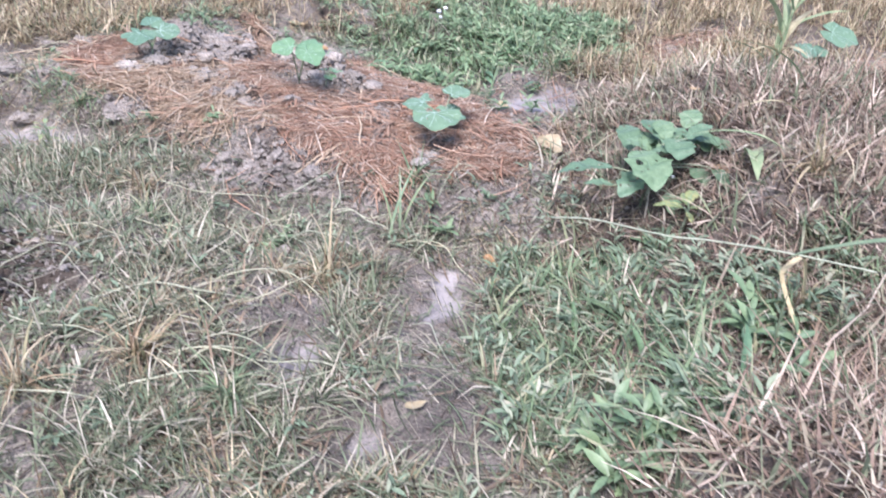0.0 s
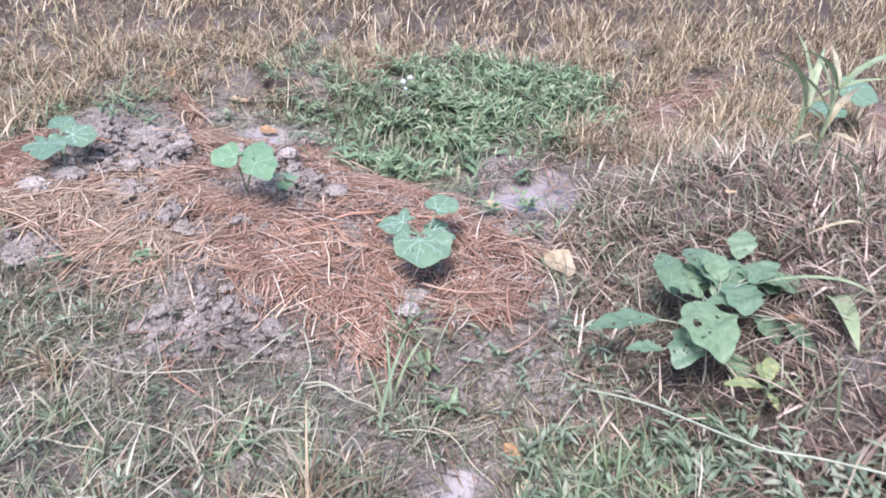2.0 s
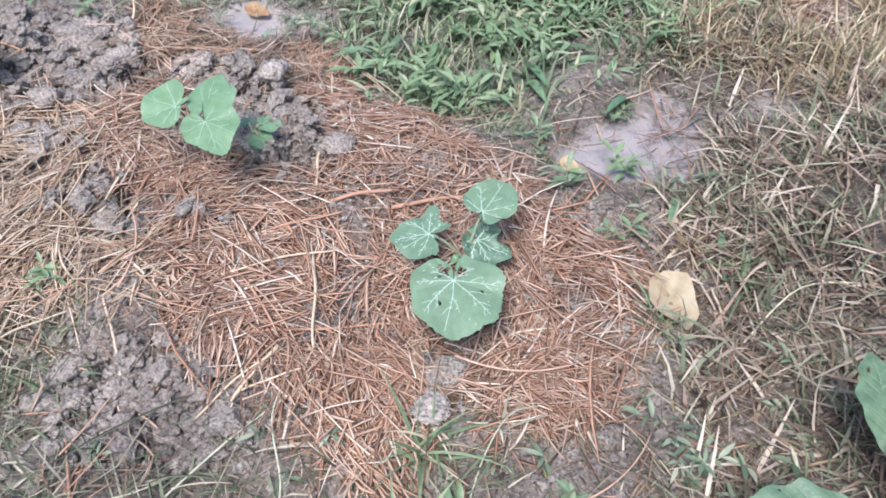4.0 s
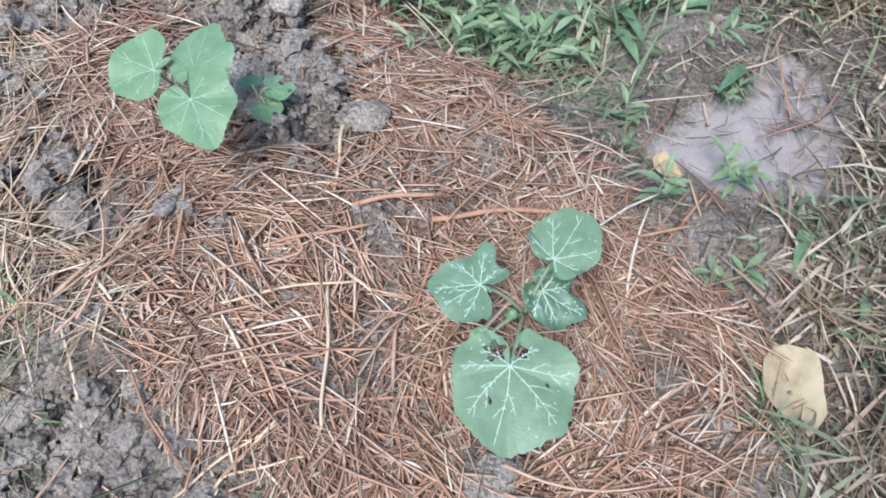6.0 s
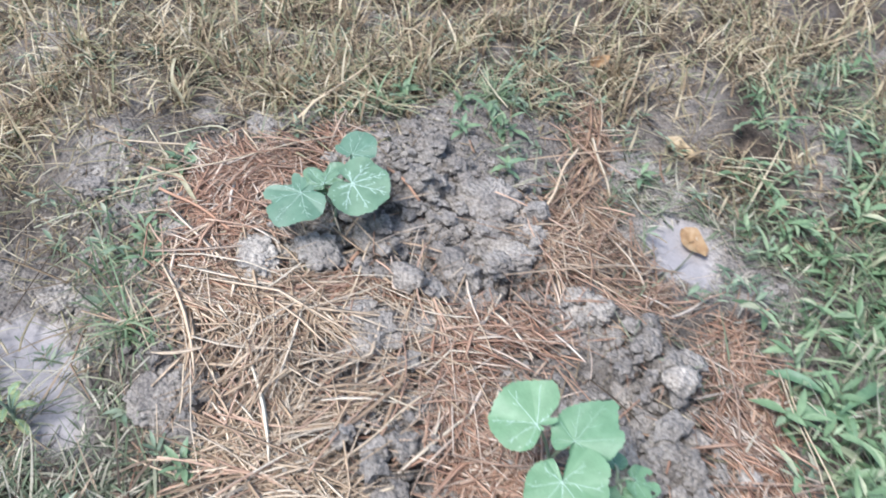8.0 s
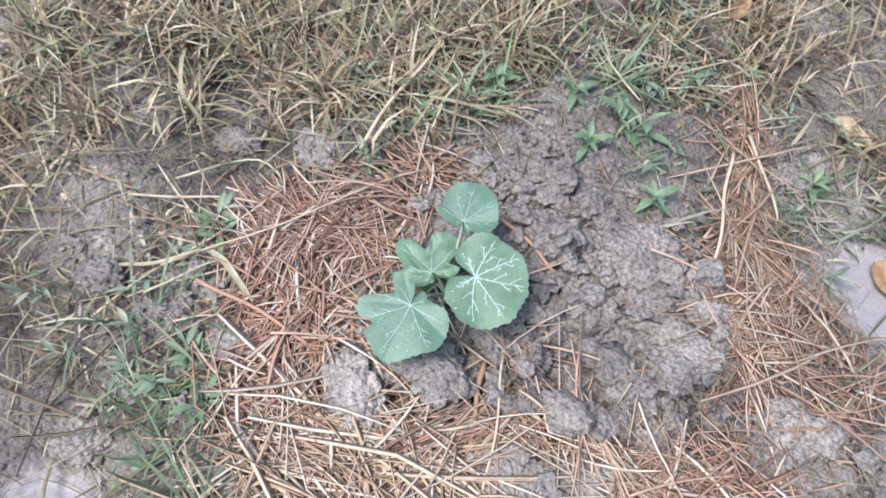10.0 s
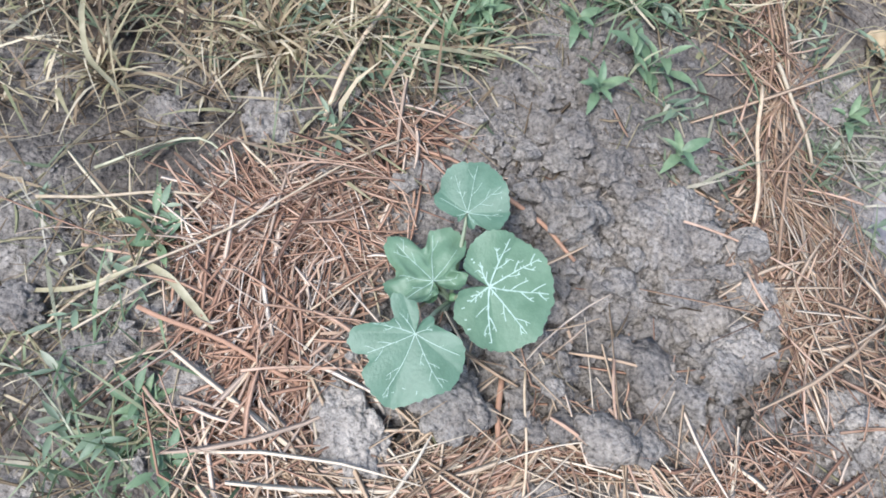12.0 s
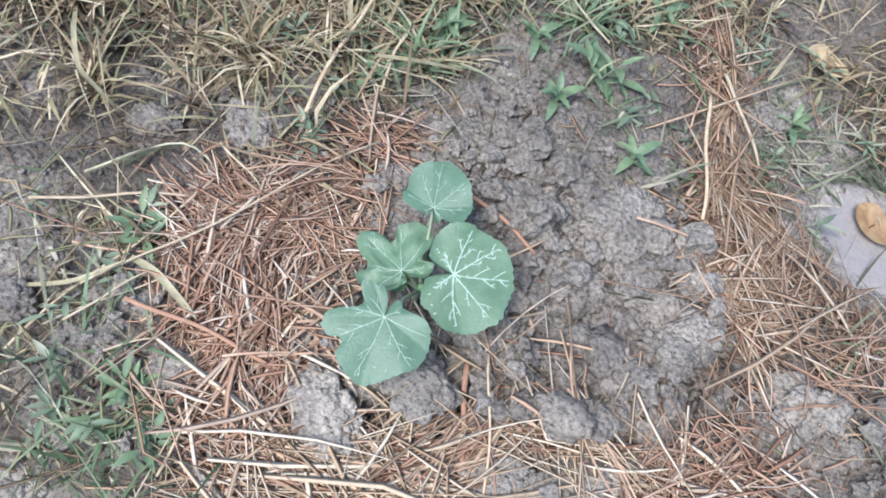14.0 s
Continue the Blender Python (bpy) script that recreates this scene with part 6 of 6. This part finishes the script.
creeping((-1.7, 2.3, 0.0, 4.7), 260, lambda x, y: (1 - 0.85 * bare_share(x, y)) * (1 - 0.75 * soft_of(GREEN[2:], x, y)) * soft_of(GREEN, x, y, 0.06) * tufty(x, y, 6) * (1 - 0.8 * straw_share(x, y)), 0.05, 6, 0.030, "green weeds along the furrows")
def foot(x, y):
    """The strip of ground between the straw, the bank and the green grass."""
    return smooth(1.72, 1.86, y) * smooth(2.32, 2.16, y) * smooth(0.02, 0.12, x) * smooth(0.74, 0.62, x) * (1 - straw_share(x, y)) * tufty(x, y, 9)


x, y = scatter((0.0, 1.7, 0.75, 2.35), 3400, foot)
grass("short_grass", x, y, size(0.055, 0.02, 0.11), wide(0.002, 0.006), upright, bend(0.7, 0.6), grey_grass, "short mixed grass at the foot of the mulch")
creeping((0.0, 1.7, 0.75, 2.35), 300, foot, 0.05, 5, 0.030, "small green weeds at the foot of the mulch")
creeping((-0.8, 3.4, 0.0, 4.7), 450, lambda x, y: soft_of(GREEN[:1], x, y, 0.06) * tufty(x, y, 7), 0.065, 6, 0.042, "green creeping weeds between mud and dry grass", material=patch_leaf)
creeping((-0.3, 1.8, 0.8, 2.5), 260, between, 0.045, 5, 0.028, "small grey-green weeds before the bed", 0.9)
creeping((-1.2, 0.8, 0.7, 2.3), 160, front_grey, 0.05, 5, 0.03, "small green weeds in thin grass", 1.0)
creeping((-2.2, 2.7, -0.5, 4.4), 110, lambda x, y: far_dry(x, y) * smooth(1.2, 0.5, along_bed(x, y)[1]), 0.05, 6, 0.026, "grey-green weeds at the edge of the dry grass", 0.8)

def litter(box, thick, share, long, girths, material, label):
    x, y = scatter(box, thick, share)
    v, f = straws(x, y, strand(len(x)) * long, girth(len(x)) * girths, 0.012, rng.uniform(0, 6.28, len(x)))
    stuff("dry_stems", v, f, material, label, "grass")


litter((-2.4, 2.3, -1.2, 3.6), 1500, lambda x, y: (1 - straw_share(x, y)) * (1 - 0.5 * soft_of(WET, x, y)), 0.9, 0.8, dry_grass, "loose pale dry stems lying on mud")
litter((0.0, 1.7, 0.75, 2.75), 1300, lambda x, y: (1 - straw_share(x, y)) * smooth(0.1, 0.25, x), 0.6, 0.9, dry_grass, "broken dry stems lying beside the mulch")
litter((-1.2, 2.9, 0.9, 3.9), 700, lambda x, y: (1 - 0.8 * straw_share(x, y)) * (1 - 0.8 * inside(WEEDY, x, y)) * (1 - 0.7 * soft_of(CLODS + WET, x, y)), 0.7, 0.7, dry_grass, "thin dry stems lying on the furrow")
litter((-1.6, 0.8, 0.6, 2.5), 900, lambda x, y: smooth(0.3, 0.5, -along_bed(x, y)[1]), 1.2, 0.75, grey_grass, "pale creeping grass stems over thin grass")
litter((0.4, 0.8, 2.0, 3.2), 1400, lambda x, y: smooth(0.42, 0.6, x), 1.0, 0.75, bank_grass, "coarse dry stems on the bank")

# ---------------------------------------------------------------- clods
def clod_mesh(seed, fine):
    """A broken lump of clay: rounded knobs with creases between them."""
    bm = bmesh.new()
    bmesh.ops.create_icosphere(bm, subdivisions=fine, radius=1)
    o = Vector((seed * 7.3, seed * 3.1, seed))
    for v in bm.verts:
        p = v.co.copy()
        near, _ = noise.voronoi(p * 1.5 + o)
        near2, _ = noise.voronoi(p * 3.6 + o)
        k = 0.84 + 0.24 * min(1.0, (near[1] - near[0]) * 2.6) + 0.10 * min(1.0, (near2[1] - near2[0]) * 2.4) + 0.26 * noise.noise(p * 1.2 + o) + 0.11 * noise.noise(p * 5 + o) + 0.06 * noise.noise(p * 12 + o)
        v.co *= k
        v.co.z = min(max(v.co.z * 0.7, -0.4), 0.46 + 0.12 * v.co.z + 0.07 * noise.noise(p * 3 + o))
    return bm_mesh("clod", bm, clod_mat)


clod_meshes = [clod_mesh(k, 3) for k in range(8)]
big_clods = [clod_mesh(k + 20, 5) for k in range(5)]


def clod(x, y, r, k, sink=0.1, big=False):
    ob = part("clod", big_clods[k % 5] if big else clod_meshes[k % 8], ground)
    q = 1 + 0.2 * math.sin(k * 1.7)
    ob.matrix_basis = Matrix.LocRotScale((x, y, level(x, y) + r * (0.42 - sink)), Euler((0.2 * math.sin(k), 0.2 * math.cos(k), k * 2.4)), (r * q, r / q, r * (0.75 + 0.2 * math.sin(k * 3.3))))


BIG = [
    (-0.902, 3.317, 0.063), (-0.821, 3.238, 0.041), (-1.340, 2.812, 0.034), (-1.134, 2.844, 0.043), (-1.051, 2.940, 0.040), (-0.921, 3.028, 0.020), (-0.949, 3.002, 0.026), (-0.908, 3.098, 0.05),
    (-1.591, 3.098, 0.031), (-1.461, 3.165, 0.036), (-0.755, 3.698, 0.032), (-0.817, 2.884, 0.026), (-0.911, 2.876, 0.04), (-1.051, 2.543, 0.045), (0.109, 2.298, 0.034), (0.080, 2.219, 0.028),
    (-0.926, 3.166, 0.026), (-0.843, 3.105, 0.024), (-0.858, 3.042, 0.022), (-0.767, 3.150, 0.028), (-0.845, 3.262, 0.026), (-0.794, 3.299, 0.020), (-0.858, 3.173, 0.022), (-0.951, 3.122, 0.020), (-0.950, 3.056, 0.018), (-0.784, 3.094, 0.024), (-0.715, 3.125, 0.022), (-0.749, 3.048, 0.024),
    (-0.813, 3.003, 0.020), (-1.016, 3.083, 0.018), (-0.957, 3.204, 0.020), (-0.905, 3.200, 0.018), (-1.001, 3.220, 0.018), (-0.965, 3.286, 0.018), (-0.605, 3.172, 0.026), (-0.558, 3.181, 0.024), (-0.503, 3.194, 0.022), (-0.900, 2.901, 0.030), (-0.839, 2.943, 0.028), (-0.776, 2.963, 0.026),
    (-1.233, 3.204, 0.025), (-1.447, 2.597, 0.04), (-1.580, 2.776, 0.030), (-0.81, 3.045, 0.03), (-0.76, 3.19, 0.03), (-0.508, 2.458, 0.023),
]
for k, (x, y, r) in enumerate(BIG):
    clod(x, y, r * 1.1, k, 0.1, True)
cx, cy = scatter((-1.3, 1.2, 0.3, 3.5), 900, lambda x, y: soft_of(CLODS[:6], x, y))
pick = rng.permutation(len(cx))
for k, i in enumerate(pick[:270]):
    clod(cx[i], cy[i], min(0.036, max(0.006, rng.gamma(4, 0.0042))), k + 3)

# broken lumps past those
def lump_field(name, x, y, r, subdivisions, label, material):
    bm = bmesh.new()
    bmesh.ops.create_icosphere(bm, subdivisions=subdivisions, radius=1)
    tv = np.array([v.co[:] for v in bm.verts])
    tf = np.array([[v.index for v in f.verts] for f in bm.faces])
    bm.free()
    kinds = []
    for k in range(12):
        o = Vector((k * 5.1, k * 2.3, 40 + k))
        kinds.append([1 + 0.8 * noise.noise(Vector(p) * 1.5 + o) + 0.65 * noise.noise(Vector(p) * 3.7 + o) for p in tv])
    form = tv[None] * np.array(kinds)[rng.integers(0, 12, len(x))][..., None]
    a = rng.uniform(0, 2 * np.pi, len(x))
    c, s = np.cos(a)[:, None], np.sin(a)[:, None]
    form = np.stack([form[..., 0] * c - form[..., 1] * s, form[..., 0] * s + form[..., 1] * c, form[..., 2] * 0.78], -1)
    form = form * r[:, None, None] + np.stack([x, y, height(x, y) + 0.5 * r], 1)[:, None]
    me = mesh_of(name, form.reshape(-1, 3), (tf[None] + (np.arange(len(x)) * len(tv))[:, None, None]).reshape(-1, 3), material, False)
    return tagged(new(name, me), label, "soil", kind="stuff")


x, y = scatter((-1.7, 1.2, 0.6, 3.6), 3400, lambda x, y: ((0.05 + 0.22 * on_bed(x, y)) * (1 - 0.93 * straw_share(x, y)) + 0.9 * soft_of(CLODS[:6], x, y)).clip(0, 1) * (1 - soft_of(WET, x, y)) * (np.hypot(x - 0.513, y - 2.475) > 0.09))
lump_field("soil_lumps", x, y, rng.gamma(2.2, 0.0042, len(x)).clip(0.004, 0.028) * (0.5 + 0.5 * soft_of(CLODS[:6], x, y)), 2, "broken grey clay lumps on the bed", soil)
x, y = scatter((-1.7, 1.1, 0.8, 3.8), 13000, lambda x, y: (0.06 + 0.45 * on_bed(x, y) + 0.6 * soft_of(CLODS, x, y)).clip(0, 1) * (1 - 0.95 * soft_of(WET, x, y)))
lump_field("soil_crumbs", x, y, rng.gamma(3, 0.0013, len(x)).clip(0.0015, 0.010), 1, "loose grey-brown soil crumbs on the bed", soil)
